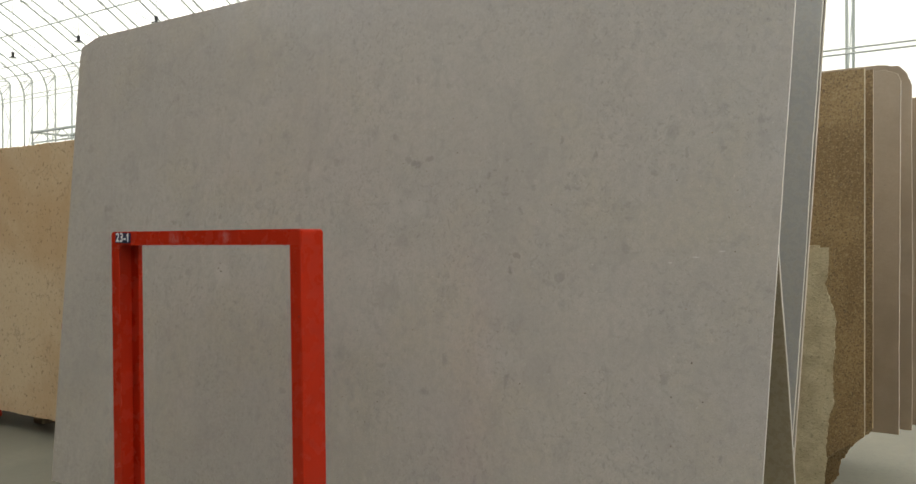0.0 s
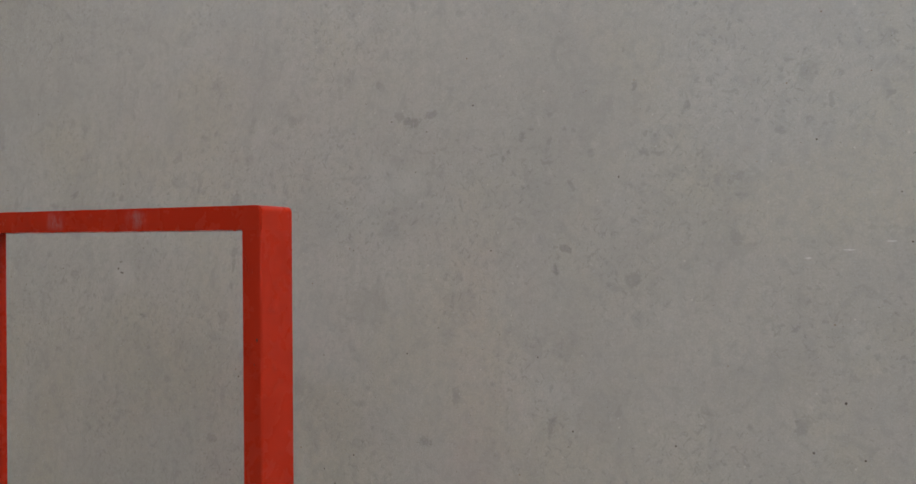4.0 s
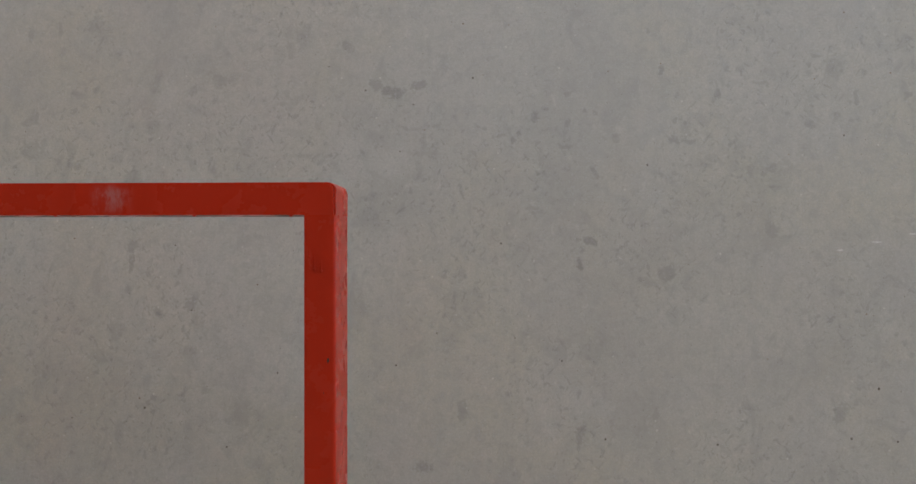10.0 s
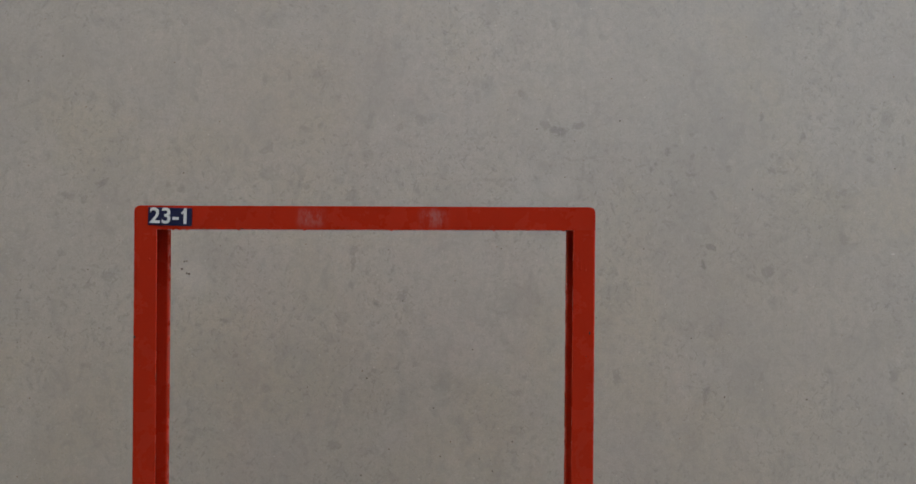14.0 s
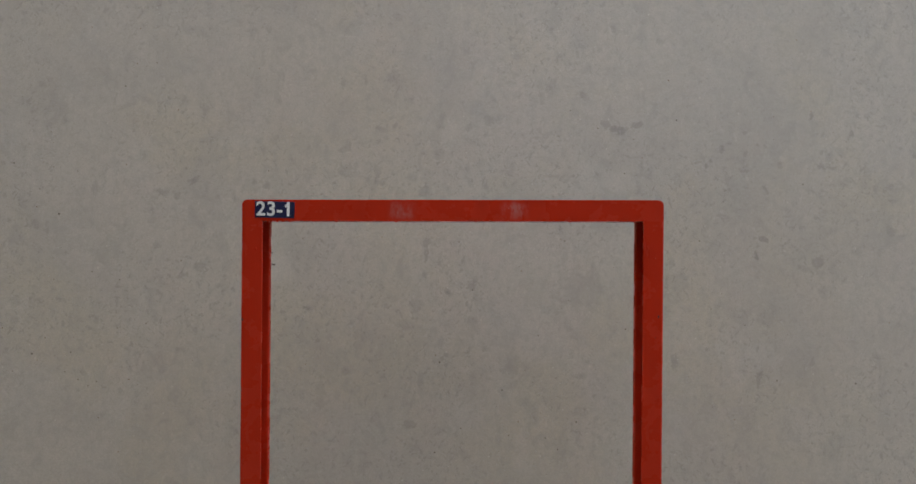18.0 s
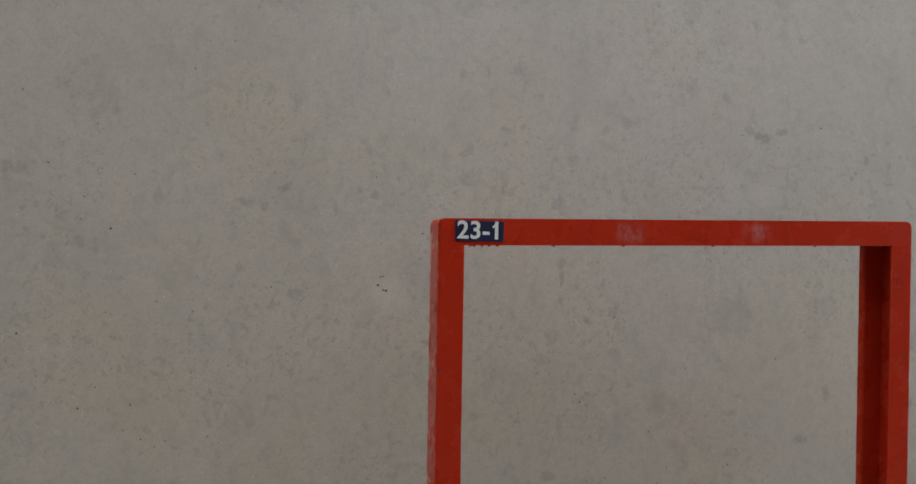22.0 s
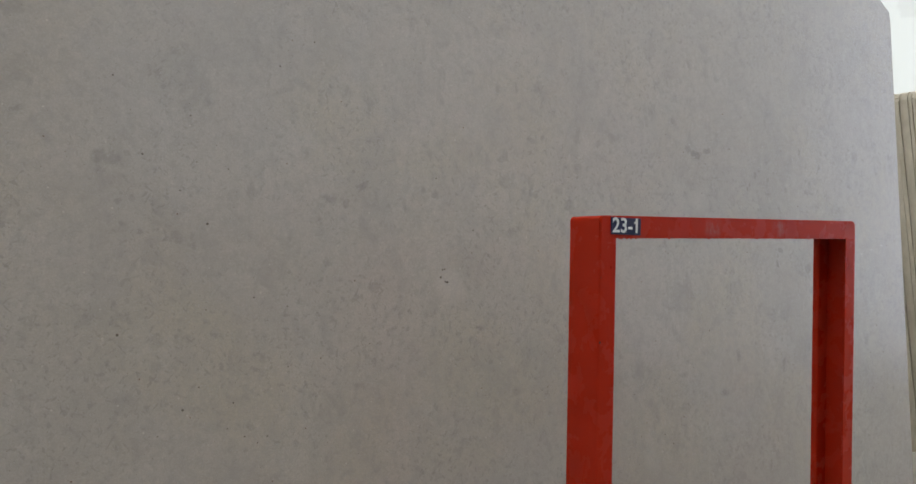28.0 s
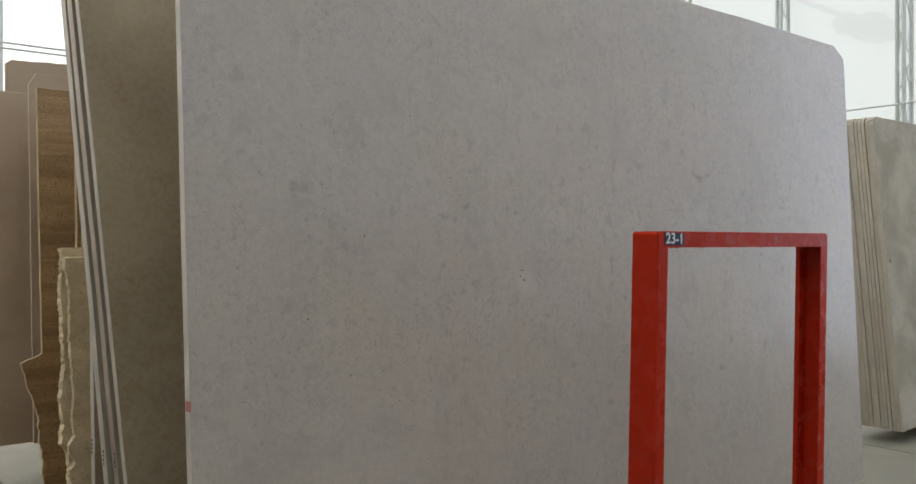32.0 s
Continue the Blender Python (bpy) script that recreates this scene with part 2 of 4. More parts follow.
    for scale, low, size, depth, tone in ((9, 1.26, 0.0018, 0.9, (0.05, 0.038, 0.028)), (34, 1.12, 0.0009, 0.75, (0.09, 0.07, 0.055)), (17, 1.22, 0.0022, 0.6, (0.74, 0.69, 0.60)), (9, 1.20, 0.0018, 0.8, (0.20, 0.085, 0.035)), (26, 1.05, 0.0028, 0.25, (0.30, 0.28, 0.25))):
        moved = g.vec("ADD", g.vec("ADD", face.outputs[0], (3.1 + scale, 1.7 * scale, 0.0)), g.vec("SCALE", g.noise(150, 2, 0.5, colour=True), 0.003))
        chosen = g.span(g.vec("LENGTH", g.cells(scale, moved, "Color", flat=True), (0, 0, 0)), low, low + 0.05)
        dots = g.calc("MULTIPLY", g.span(g.cells(scale, moved, flat=True), size * scale, size * scale * 0.5), chosen)
        colour = g.mix(g.calc("MULTIPLY", dots, depth), colour, tone)
    halo = g.vec("DISTANCE", g.vec("MULTIPLY", bent, (1, 0, 1)), (1.043, 0, 0.925))
    colour = g.mix(g.span(halo, 0.055, 0.008, 0.0, 0.55), colour, (0.62, 0.58, 0.52))
    # open pits and pinholes
    near_face = g.vec("ADD", g.coord, g.vec("SCALE", wobble, 0.12))
    place, radius = g.marked("open_pit")
    reach = g.vec("LENGTH", g.vec("MULTIPLY", g.vec("SUBTRACT", near_face, place), (1, 0, 1)), (0, 0, 0))
    holes = g.span(g.calc("DIVIDE", reach, radius), 1.25, 0.6)
    colour = g.mix(g.calc("MULTIPLY", holes, 0.92), colour, (0.06, 0.035, 0.02))
    for u, v, r in CLUSTER:
        near = g.vec("LENGTH", g.vec("MULTIPLY", g.vec("SUBTRACT", near_face, (u, 0, v)), (1, 0, 1)), (0, 0, 0))
        colour = g.mix(g.span(near, r * 1.45, r * 0.75), colour, (0.055, 0.026, 0.016))
    # pale scuffs near one end
    for u, v, w in ((2.761, 0.982, 0.008), (2.827, 0.997, 0.012), (2.893, 1.012, 0.010)):
        m = g.mapped((1, 1, 1), (-u, 0, -v), 0.0)
        flat = g.vec("MULTIPLY", m, (1.0 / w, 0, 1.0 / 0.0022))
        colour = g.mix(g.span(g.vec("LENGTH", flat, (0, 0, 0)), 1.0, 0.5, 0.0, 0.7), colour, (0.75, 0.72, 0.69))
    fine = g.noise(190, 4, 0.7)
    colour = g.mix(g.span(fine, 0.37, 0.63, 0.0, 0.44), colour, (0.36, 0.332, 0.295))
    colour = g.mix(1.0, colour, (1.015, 0.985, 0.98), "MULTIPLY")
    return g.finish(colour, g.span(fine, 0.3, 0.7, 0.21, 0.29), fine, 0.00008, spec=0.66)


M_MAIN = polished_grey()
M_SAND = plain_stone("sawn_sand_edge", (0.42, 0.335, 0.205), (0.31, 0.235, 0.13), 8, 120, amount=0.05)
M_EDGE = plain_stone("sawn_grey_edge", (0.54, 0.49, 0.40), (0.42, 0.38, 0.305), 8, 90, amount=0.02)
# grey end tone stands for cool light on that end; rust clusters are stone
M_BACK = plain_stone("unpolished_grey_limestone", (0.390, 0.322, 0.212), (0.290, 0.232, 0.145), 2.2, 60, (0.26, 0.135, 0.05), 0.0, 0.27, fleck=38, cool_lit_end=(0.39, 0.385, 0.365), clusters=((0.0, 1.233, 0.045), (0.087, 1.21, 0.05), (-0.06, 1.137, 0.035), (0.005, 0.94, 0.05), (-0.037, 0.844, 0.03), (0.057, 0.539, 0.04), (-0.016, 1.453, 0.05)))
# paler copy of the edge stone: the bright lit rim put into its colour
M_LIT_RIM = plain_stone("lit_pale_edge", (0.64, 0.59, 0.51), (0.52, 0.48, 0.41), 8, 90, amount=0.02)
M_BLUE = plain_stone("blue_grey_limestone", (0.36, 0.325, 0.26), (0.29, 0.26, 0.205), 3, 70, (0.2, 0.2, 0.2), 0.05, 0.35)
M_ROUGH = plain_stone("cream_rough_stone", (0.67, 0.56, 0.365), (0.49, 0.395, 0.24), 14, 110, (0.22, 0.18, 0.10), 0.13, 0.85, 0.003, fleck=120)
M_BROWN = shell_stone("brown_shell_stone", (0.345, 0.228, 0.105), (0.235, 0.145, 0.06))
M_BAND = shell_stone("banded_brown_stone", (0.34, 0.215, 0.095), (0.20, 0.118, 0.045), (0.35, 1, 5), 320, 0.32)
M_TAUPE = plain_stone("taupe_limestone", (0.395, 0.305, 0.215), (0.31, 0.235, 0.158), 2.5, 80, (0.25, 0.2, 0.16), 0.03, 0.4)
M_TAUPE_EDGE = plain_stone("taupe_sawn_edge", (0.46, 0.38, 0.29), (0.36, 0.295, 0.22), 6, 80, amount=0.02)
M_WHITE = plain_stone("off_white_stone", (0.46, 0.415, 0.33), (0.32, 0.285, 0.215), 4, 40, (0.3, 0.27, 0.22), 0.05, 0.85, 0.001)
M_WHITE_EDGE = plain_stone("off_white_sawn_edge", (0.50, 0.455, 0.36), (0.40, 0.36, 0.28), 7, 70, (0.3, 0.26, 0.2), 0.04, 0.7, 0.001)
M_ORANGE = plain_stone("apricot_limestone", (0.72, 0.56, 0.37), (0.60, 0.40, 0.22), 1.4, 55, (0.24, 0.10, 0.04), 0.12, 0.5, fleck=45, crack=0.35)


def red_paint():
    g = Nodes("red_enamel_paint")
    wear = g.noise(14, 5, 0.65, 0.2)
    colour = g.mix(g.span(wear, 0.4, 0.75), (0.465, 0.026, 0.009), (0.445, 0.025, 0.008))
    grain = g.noise(210, 4, 0.65)
    colour = g.mix(g.span(grain, 0.55, 0.72, 0.0, 0.22), colour, (0.36, 0.020, 0.007))
    colour = g.mix(g.span(grain, 0.42, 0.30, 0.0, 0.18), colour, (0.60, 0.05, 0.025))
    # two rubbed pale patches on the top rail
    for x in (0.322, 0.548):
        away = g.vec("ABSOLUTE", g.vec("SUBTRACT", g.vec("MULTIPLY", g.coord, (1, 0, 1)), (x, 0, 1.131)), (0, 0, 0))
        parts = g.tree.nodes.new("ShaderNodeSeparateXYZ")
        g.link(away, parts.inputs[0])
        limits = g.calc("MULTIPLY", g.span(parts.outputs["X"], 0.034, 0.008), g.span(parts.outputs["Z"], 0.024, 0.006))
        patch = g.calc("MULTIPLY", limits, g.span(g.noise(38, 5, 0.7, 0.2, g.mapped((1.6, 1, 0.7))), 0.38, 0.64, 0.05, 1.0))
        colour = g.mix(g.calc("MULTIPLY", patch, 0.42), colour, (0.40, 0.25, 0.235))
    return g.finish(colour, g.span(wear, 0.3, 0.7, 0.25, 0.29), g.noise(60, 3, 0.5), 0.00004, spec=0.14)


def steel(name, tone, rough=0.45):
    g = Nodes(name)
    n = g.noise(6, 4, 0.6)
    colour = g.mix(n, tuple(c * 0.85 for c in tone), tone)
    return g.finish(colour, rough, metal=0.3)


def concrete(name="concrete_floor", shade=(1.0, 1.0, 1.0)):
    g = Nodes(name)
    big = g.noise(0.6, 5, 0.6, 0.3)
    fine = g.noise(30, 5, 0.7)
    colour = g.mix(g.span(big, 0.35, 0.65), tuple(a * b for a, b in zip(shade, (0.270, 0.250, 0.190))), tuple(a * b for a, b in zip(shade, (0.205, 0.190, 0.142))))
    colour = g.mix(g.span(fine, 0.45, 0.8, 0.0, 0.4), colour, tuple(a * b for a, b in zip(shade, (0.14, 0.13, 0.10))))
    return g.finish(colour, 0.75, fine, 0.0008)


def fabric(name, clear, tone=(1.0, 1.0, 0.985), blotches=()):
    """Translucent white hall fabric, with shadows from outside painted as greyer patches at the places given (y, z,
    half width, half height, turn).
    """
    m = bpy.data.materials.new(name)
    m.use_nodes = True
    t = m.node_tree
    t.nodes.clear()
    out = t.nodes.new("ShaderNodeOutputMaterial")
    through_light, face, blend = (t.nodes.new("ShaderNodeBsdf" + k) for k in ("Translucent", "Diffuse", "Transparent"))
    t.nodes.remove(blend)
    blend = t.nodes.new("ShaderNodeMixShader")
    n = t.nodes.new("ShaderNodeTexNoise")
    n.inputs["Scale"].default_value = 0.25
    ramp = t.nodes.new("ShaderNodeMapRange")
    for k, v in enumerate((0.3, 0.7, 0.74, 0.8)):
        ramp.inputs[k + 1].default_value = v
    c = t.nodes.new("ShaderNodeTexCoord")
    t.links.new(c.outputs["Object"], n.inputs["Vector"])
    t.links.new(n.outputs["Fac"], ramp.inputs[0])
    t.links.new(ramp.outputs[0], blend.inputs[0])
    face.inputs["Color"].default_value = (0.85, 0.86, 0.84, 1)
    through_light.inputs["Color"].default_value = (clear * tone[0], clear * tone[1], clear * tone[2], 1)
    tint = None
    for y, z, wide, high, turn in blotches:
        jag = t.nodes.new("ShaderNodeTexNoise")
        jag.inputs["Scale"].default_value, jag.inputs["Detail"].default_value = 2.6, 5.0
        t.links.new(c.outputs["Object"], jag.inputs["Vector"])
        move = t.nodes.new("ShaderNodeMapping")
        move.vector_type = "TEXTURE"
        move.inputs["Location"].default_value, move.inputs["Rotation"].default_value, move.inputs["Scale"].default_value = (0, y, z), (radians(turn), 0, 0), (1000, wide, high)
        t.links.new(c.outputs["Object"], move.inputs["Vector"])
        far = t.nodes.new("ShaderNodeVectorMath")
        far.operation = "LENGTH"
        t.links.new(move.outputs[0], far.inputs[0])
        reach = t.nodes.new("ShaderNodeMath")
        reach.operation = "ADD"
        t.links.new(far.outputs["Value"], reach.inputs[0])
        t.links.new(jag.outputs["Fac"], reach.inputs[1])
        inside = t.nodes.new("ShaderNodeMapRange")
        for k, v in enumerate((1.38, 1.50, 1.0, 0.0)):
            inside.inputs[k + 1].default_value = v
        t.links.new(reach.outputs[0], inside.inputs[0])
        shade = t.nodes.new("ShaderNodeMix")
        shade.data_type = "RGBA"
        t.links.new(inside.outputs[0], shade.inputs[0])
        plain = tuple(clear * q for q in tone)
        shade.inputs[6].default_value, shade.inputs[7].default_value = (*plain, 1), (*(0.86 * q for q in plain), 1)
        if tint:
            t.links.new(tint, shade.inputs[6])
        tint = shade.outputs[2]
    if tint:
        t.links.new(tint, through_light.inputs["Color"])
    t.links.new(face.outputs[0], blend.inputs[1])
    t.links.new(through_light.outputs[0], blend.inputs[2])
    t.links.new(blend.outputs[0], out.inputs["Surface"])
    return m


def flat_paint(name, tone, rough=0.5, spec=0.4):
    g = Nodes(name)
    n = g.noise(40, 3, 0.6)
    return g.finish(g.mix(g.span(n, 0.3, 0.8, 0, 0.25), tone, tuple(c * 0.7 for c in tone)), rough, spec=spec)


M_RED = red_paint()
M_TUBE = steel("galvanised_tube", (0.40, 0.43, 0.40))
M_WIRE = steel("steel_wire", (0.45, 0.47, 0.45))
M_FLOOR = concrete(shade=(0.76, 0.76, 0.74))
# brown tone of the added walls, set to bounce warm light onto the slab
M_SHADE_WALL = concrete("brown_shade_wall_concrete", (0.55, 0.48, 0.41))
M_FABRIC = fabric("white_hall_fabric", 0.84)
# copies of one fabric: unseen east half bluish to light slabs, seen half dimmed
M_FABRIC_COOL_LIGHT = fabric("bluish_light_hall_fabric", 0.92, (0.70, 0.79, 1.0))
# shadows showing on the end wall, painted into its fabric colour
SHADOW_BLOTCHES = ((6.05, 5.10, 0.85, 0.28, 20), (7.0, 5.66, 0.6, 0.06, 30))
M_FABRIC_DIM = fabric("dimmed_hall_fabric", 0.26, (0.92, 1.0, 1.03), SHADOW_BLOTCHES)
M_RUST = flat_paint("bare_rusty_steel", (0.035, 0.020, 0.016), 0.7)
M_NAVY = flat_paint("navy_plate", (0.012, 0.016, 0.06), 0.35)
M_LETTER = flat_paint("white_lettering", (0.78, 0.78, 0.76), 0.4)
M_WOOD = plain_stone("weathered_timber", (0.30, 0.21, 0.12), (0.19, 0.13, 0.075), 3, 40, (0.08, 0.05, 0.03), 0.08, 0.8, 0.001, (0.3, 6, 6))
M_BLACK = flat_paint("black_lamp_housing", (0.02, 0.02, 0.02), 0.5)
M_SHADE = flat_paint("pale_lamp_reflector", (0.6, 0.62, 0.6), 0.4)
M_INK = flat_paint("dark_ink", (0.05, 0.05, 0.05), 0.6)


# ---- mesh helpers ----
def part(name, bm, material, parent=None, label=""):
    me = bpy.data.meshes.new(name)
    bm.to_mesh(me)
    bm.free()
    for m in material if isinstance(material, (list, tuple)) else [material]:
        me.materials.append(m)
    ob = new(name, me)
    if parent is not None:
        ob.parent = parent
    return tagged(ob, label)


def box(bm, x0, x1, y0, y1, z0, z1, bevel=0.0):
    v = bmesh.ops.create_cube(bm, size=1, matrix=Matrix.Translation(((x0 + x1) / 2, (y0 + y1) / 2, (z0 + z1) / 2)) @ Matrix.Diagonal((x1 - x0, y1 - y0, z1 - z0, 1)))["verts"]
    if bevel:
        edges = {e for p in v for e in p.link_edges}
        bmesh.ops.bevel(bm, geom=list(edges), offset=bevel, segments=2, affect="EDGES", profile=0.5)
    return bm


def rod(bm, a, b, r, sides=6):
    a, b = Vector(a), Vector(b)
    d = b - a
    m = Matrix.Translation((a + b) / 2) @ d.to_track_quat("Z", "Y").to_matrix().to_4x4()
    bmesh.ops.create_cone(bm, cap_ends=True, segments=sides, radius1=r, radius2=r, depth=d.length, matrix=m)


def swept(bm, points, r, sides=6):
    """A tube along points that lie in one plane x = constant."""
    rings = []
    for k, p in enumerate(points):
        a, b = Vector(points[max(k - 1, 0)]), Vector(points[min(k + 1, len(points) - 1)])
        t = (b - a).normalized()
        side = Vector((1, 0, 0))
        up = t.cross(side)
        rings.append([bm.verts.new(Vector(p) + r * (math.cos(q) * side + math.sin(q) * up)) for q in (math.tau * i / sides for i in range(sides))])
    for a, b in zip(rings, rings[1:]):
        for i in range(sides):
            bm.faces.new((a[i], a[(i + 1) % sides], b[(i + 1) % sides], b[i]))
    for ring in (rings[0], rings[-1]):
        bm.faces.new(ring)
    return bm


def outline_mesh(points, thick, bevel=0.003, inset=0.0):
    """A plate: an outline in x and z, with thickness along y. Material 0 on the two faces, 1 on the rim."""
    bm = bmesh.new()
    ring = [bm.verts.new((x, 0, z)) for x, z in points]
    face = bm.faces.new(ring)
    bm.normal_update()
    if face.normal.y > 0:
        face.normal_flip()
    out = bmesh.ops.extrude_face_region(bm, geom=[face])
    for v in out["geom"]:
        if isinstance(v, bmesh.types.BMVert):
            v.co.y += thick
            v.co.x -= inset if v.co.x > 1.5 else 0.0
    bm.normal_update()
    for f in bm.faces:
        f.material_index = 0 if abs(f.normal.y) > 0.9 else 1
    if bevel:
        rim = [e for e in bm.edges if len(e.link_faces) == 2 and {f.material_index for f in e.link_faces} == {0, 1}]
        bmesh.ops.bevel(bm, geom=rim, offset=bevel, segments=1, affect="EDGES", material=1)
    bmesh.ops.recalc_face_normals(bm, faces=bm.faces)
    return bm


def broken_plate(points, rough, thick, rng, amount, drift=(0.0, 0.0), inset=0.0):
    """A plate whose marked outline points are broken stone: the rim is ragged through its thickness."""
    bm = bmesh.new()
    rings, steps = [], 4
    for k in range(steps + 1):
        s = k / steps
        bulge = 0.6 * math.sin(math.pi * s)
        ring = []
        for (x, z), r in zip(points, rough):
            q = amount * r
            ring.append(bm.verts.new((x - (inset * s if x > 1.5 else 0.0) + drift[0] * s * r + rng.uniform(-q, q) * (0.4 + bulge), thick * s + (rng.uniform(-q, q) * 0.5 if 0 < k < steps else 0), z + drift[1] * s * r + rng.uniform(-q, q) * (0.4 + bulge))))
        rings.append(ring)
    bm.faces.new(rings[0])
    bm.faces.new(rings[-1][::-1])
    n = len(points)
    for a, b in zip(rings, rings[1:]):
        for i in range(n):
            bm.faces.new((a[i], a[(i + 1) % n], b[(i + 1) % n], b[i])).material_index = 1
    bmesh.ops.recalc_face_normals(bm, faces=bm.faces)
    return bm


def along(a, b, n, jitter, rng, sharp=False):
    """Points from a towards b (b left out), with a wandering offset sideways."""
    a, b = Vector(a), Vector(b)
    side = Vector((-(b - a).y, (b - a).x)).normalized()
    pts, drift = [], 0.0
    for k in range(n):
        drift = (0.85 if sharp else 0.6) * drift + rng.uniform(-1, 1) * jitter
        pts.append(tuple(a.lerp(b, k / n) + side * (drift if k else 0)))
    return pts


def slab_outline(corners, jitter, rng):
    pts, rough = [], []
    for k, c in enumerate(corners):
        j = jitter[k] if isinstance(jitter, (list, tuple)) else jitter
        nxt = corners[(k + 1) % len(corners)]
        n = (max(3, int((Vector(c) - Vector(nxt)).length / 0.007)) if j > 0.002 else 12) if j else 1
        pts += along(c, nxt, n, j * 0.5 if j > 0.002 else j, rng, j > 0.002)
        rough += [1.0 if j > 0.002 else 0.0] * n
    return pts, rough


def stone_slab(label, corners, thick, y, lean, material, jitter=0.001, yaw=0.0, seed=1, rim=None, group="stone slabs in the hall", bevel=0.0012, broken=0.0, drift=(0.0, 0.0), inset=0.0):
    """One slab: its outline in plan x and height, standing with its lower edge at y and leaning back by lean (run over rise)."""
    rng = random.Random(seed)
    base = min(z for _, z in corners)
    x0 = corners[0][0]
    k = math.sqrt(1 + lean * lean)
    pts, rough = slab_outline([(x - x0, (z - base) * k) for x, z in corners], jitter, rng)
    bm = broken_plate(pts, rough, thick, rng, broken, drift, inset) if broken else outline_mesh(pts, thick, bevel, inset)
    ob = part("stone_slab", bm, [material, rim or M_EDGE])
    ob.matrix_world = pose(x0, y, base, -math.degrees(math.atan(lean)), 0, yaw)
    return tagged(ob, label, "stone slab", group)


def ink_bars(slab, z, n=4, x=-0.0012, y=0.006, long=0.007):
    """A short row of hand-written strokes on the narrow end of a slab, as plain bars."""
    for k in range(n):
        bm = bmesh.new()
        box(bm, x - 0.0006, x + 0.0006, y, y + 0.008 + 0.003 * (k % 2), z + 0.011 * k, z + 0.011 * k + long)
        part("ink_mark", bm, M_INK, slab, "dark written stroke")


# ---- hall ----
WALL_Y, WALL_X, MIRROR_Y, BACK_X, EAVE, BEND = 12.5, 13.6, 3.0, -52.0, 5.65, 1.0
ARCH_X = [-49.384 + 1.309 * k for k in range(48)]


def arch_profile(inset):
    """Half of the hall's section from the floor at the wall to the ridge, as y and z."""
    y = WALL_Y - inset
    r, top = (BEND, EAVE) if inset > 0.1 else (0.2, EAVE + 0.54 - inset)
    pts = [(y, 0.0), (y, top)]
    for k in range(1, 7):
        a = radians(57) * k / 6
        pts.append((y - r * (1 - math.cos(a)), top + r * math.sin(a)))
    y0, z0 = pts[-1]
    for k in range(1, 11):
        s = k / 10
        yy = y0 + (MIRROR_Y - y0) * s
        pts.append((yy, z0 + (y0 - yy) * (0.66 - 0.27 * s)))
    return pts


def whole_arch(inset):
    half = arch_profile(inset)
    return half + [(2 * MIRROR_Y - y, z) for y, z in half[-2::-1]]


def hall():
    bm = bmesh.new()
    box(bm, -400, 400, -400, 400, -0.6, -0.03)
    tagged(part("ground", bm, M_FLOOR), "pale concrete ground round the hall", "ground", kind="structure")
    floor = tagged(new("floor"), "pale worn concrete floor with saw-cut joints", "floor", kind="structure")
    xs = [BACK_X, -33.07, -25.07, -17.07, -13.07, -9.07, -5.07, -1.07, 2.872, 6.87, WALL_X]
    ys = [2 * MIRROR_Y - WALL_Y, -1, 5, 11, WALL_Y]
    for a, b in zip(xs, xs[1:]):
        for c, d in zip(ys, ys[1:]):
            bm = bmesh.new()
            box(bm, a + 0.004, b - 0.004, c + 0.004, d - 0.004, -0.029, 0.0)
            part("floor_panel", bm, M_FLOOR, floor)
    # fabric skin and end walls
    skin = whole_arch(-0.06)
    bm = bmesh.new()
    rows = [[bm.verts.new((x, y, z)) for y, z in skin] for x in (BACK_X, WALL_X)]
    for k in range(len(skin) - 1):
        bm.faces.new((rows[0][k], rows[1][k], rows[1][k + 1], rows[0][k + 1]))
    tagged(part("ceiling", bm, M_FABRIC), "white translucent fabric skin of the hall", "fabric roof", kind="structure")
    # made-up split: dimmed half in view, unseen half lets in cool light
    split = 4.4
    north = [(y, z) for y, z in skin if y > split]
    south = [(y, z) for y, z in skin if y <= split]
    cut = north[-1][1] + (south[0][1] - north[-1][1]) * (north[-1][0] - split) / (north[-1][0] - south[0][0])
    for name, x, pts, material in (
        ("wall_east_dimmed", WALL_X, north + [(split, cut), (split, 0)], M_FABRIC_DIM),
        ("wall_east_unseen", WALL_X, [(split, 0), (split, cut)] + south, M_FABRIC_COOL_LIGHT),
        ("wall_west", BACK_X, skin, M_FABRIC),
    ):
        bm = bmesh.new()
        bm.faces.new([bm.verts.new((x, y, z)) for y, z in pts])
        tagged(part(name, bm, material), "white translucent fabric end wall", "fabric wall", kind="structure")


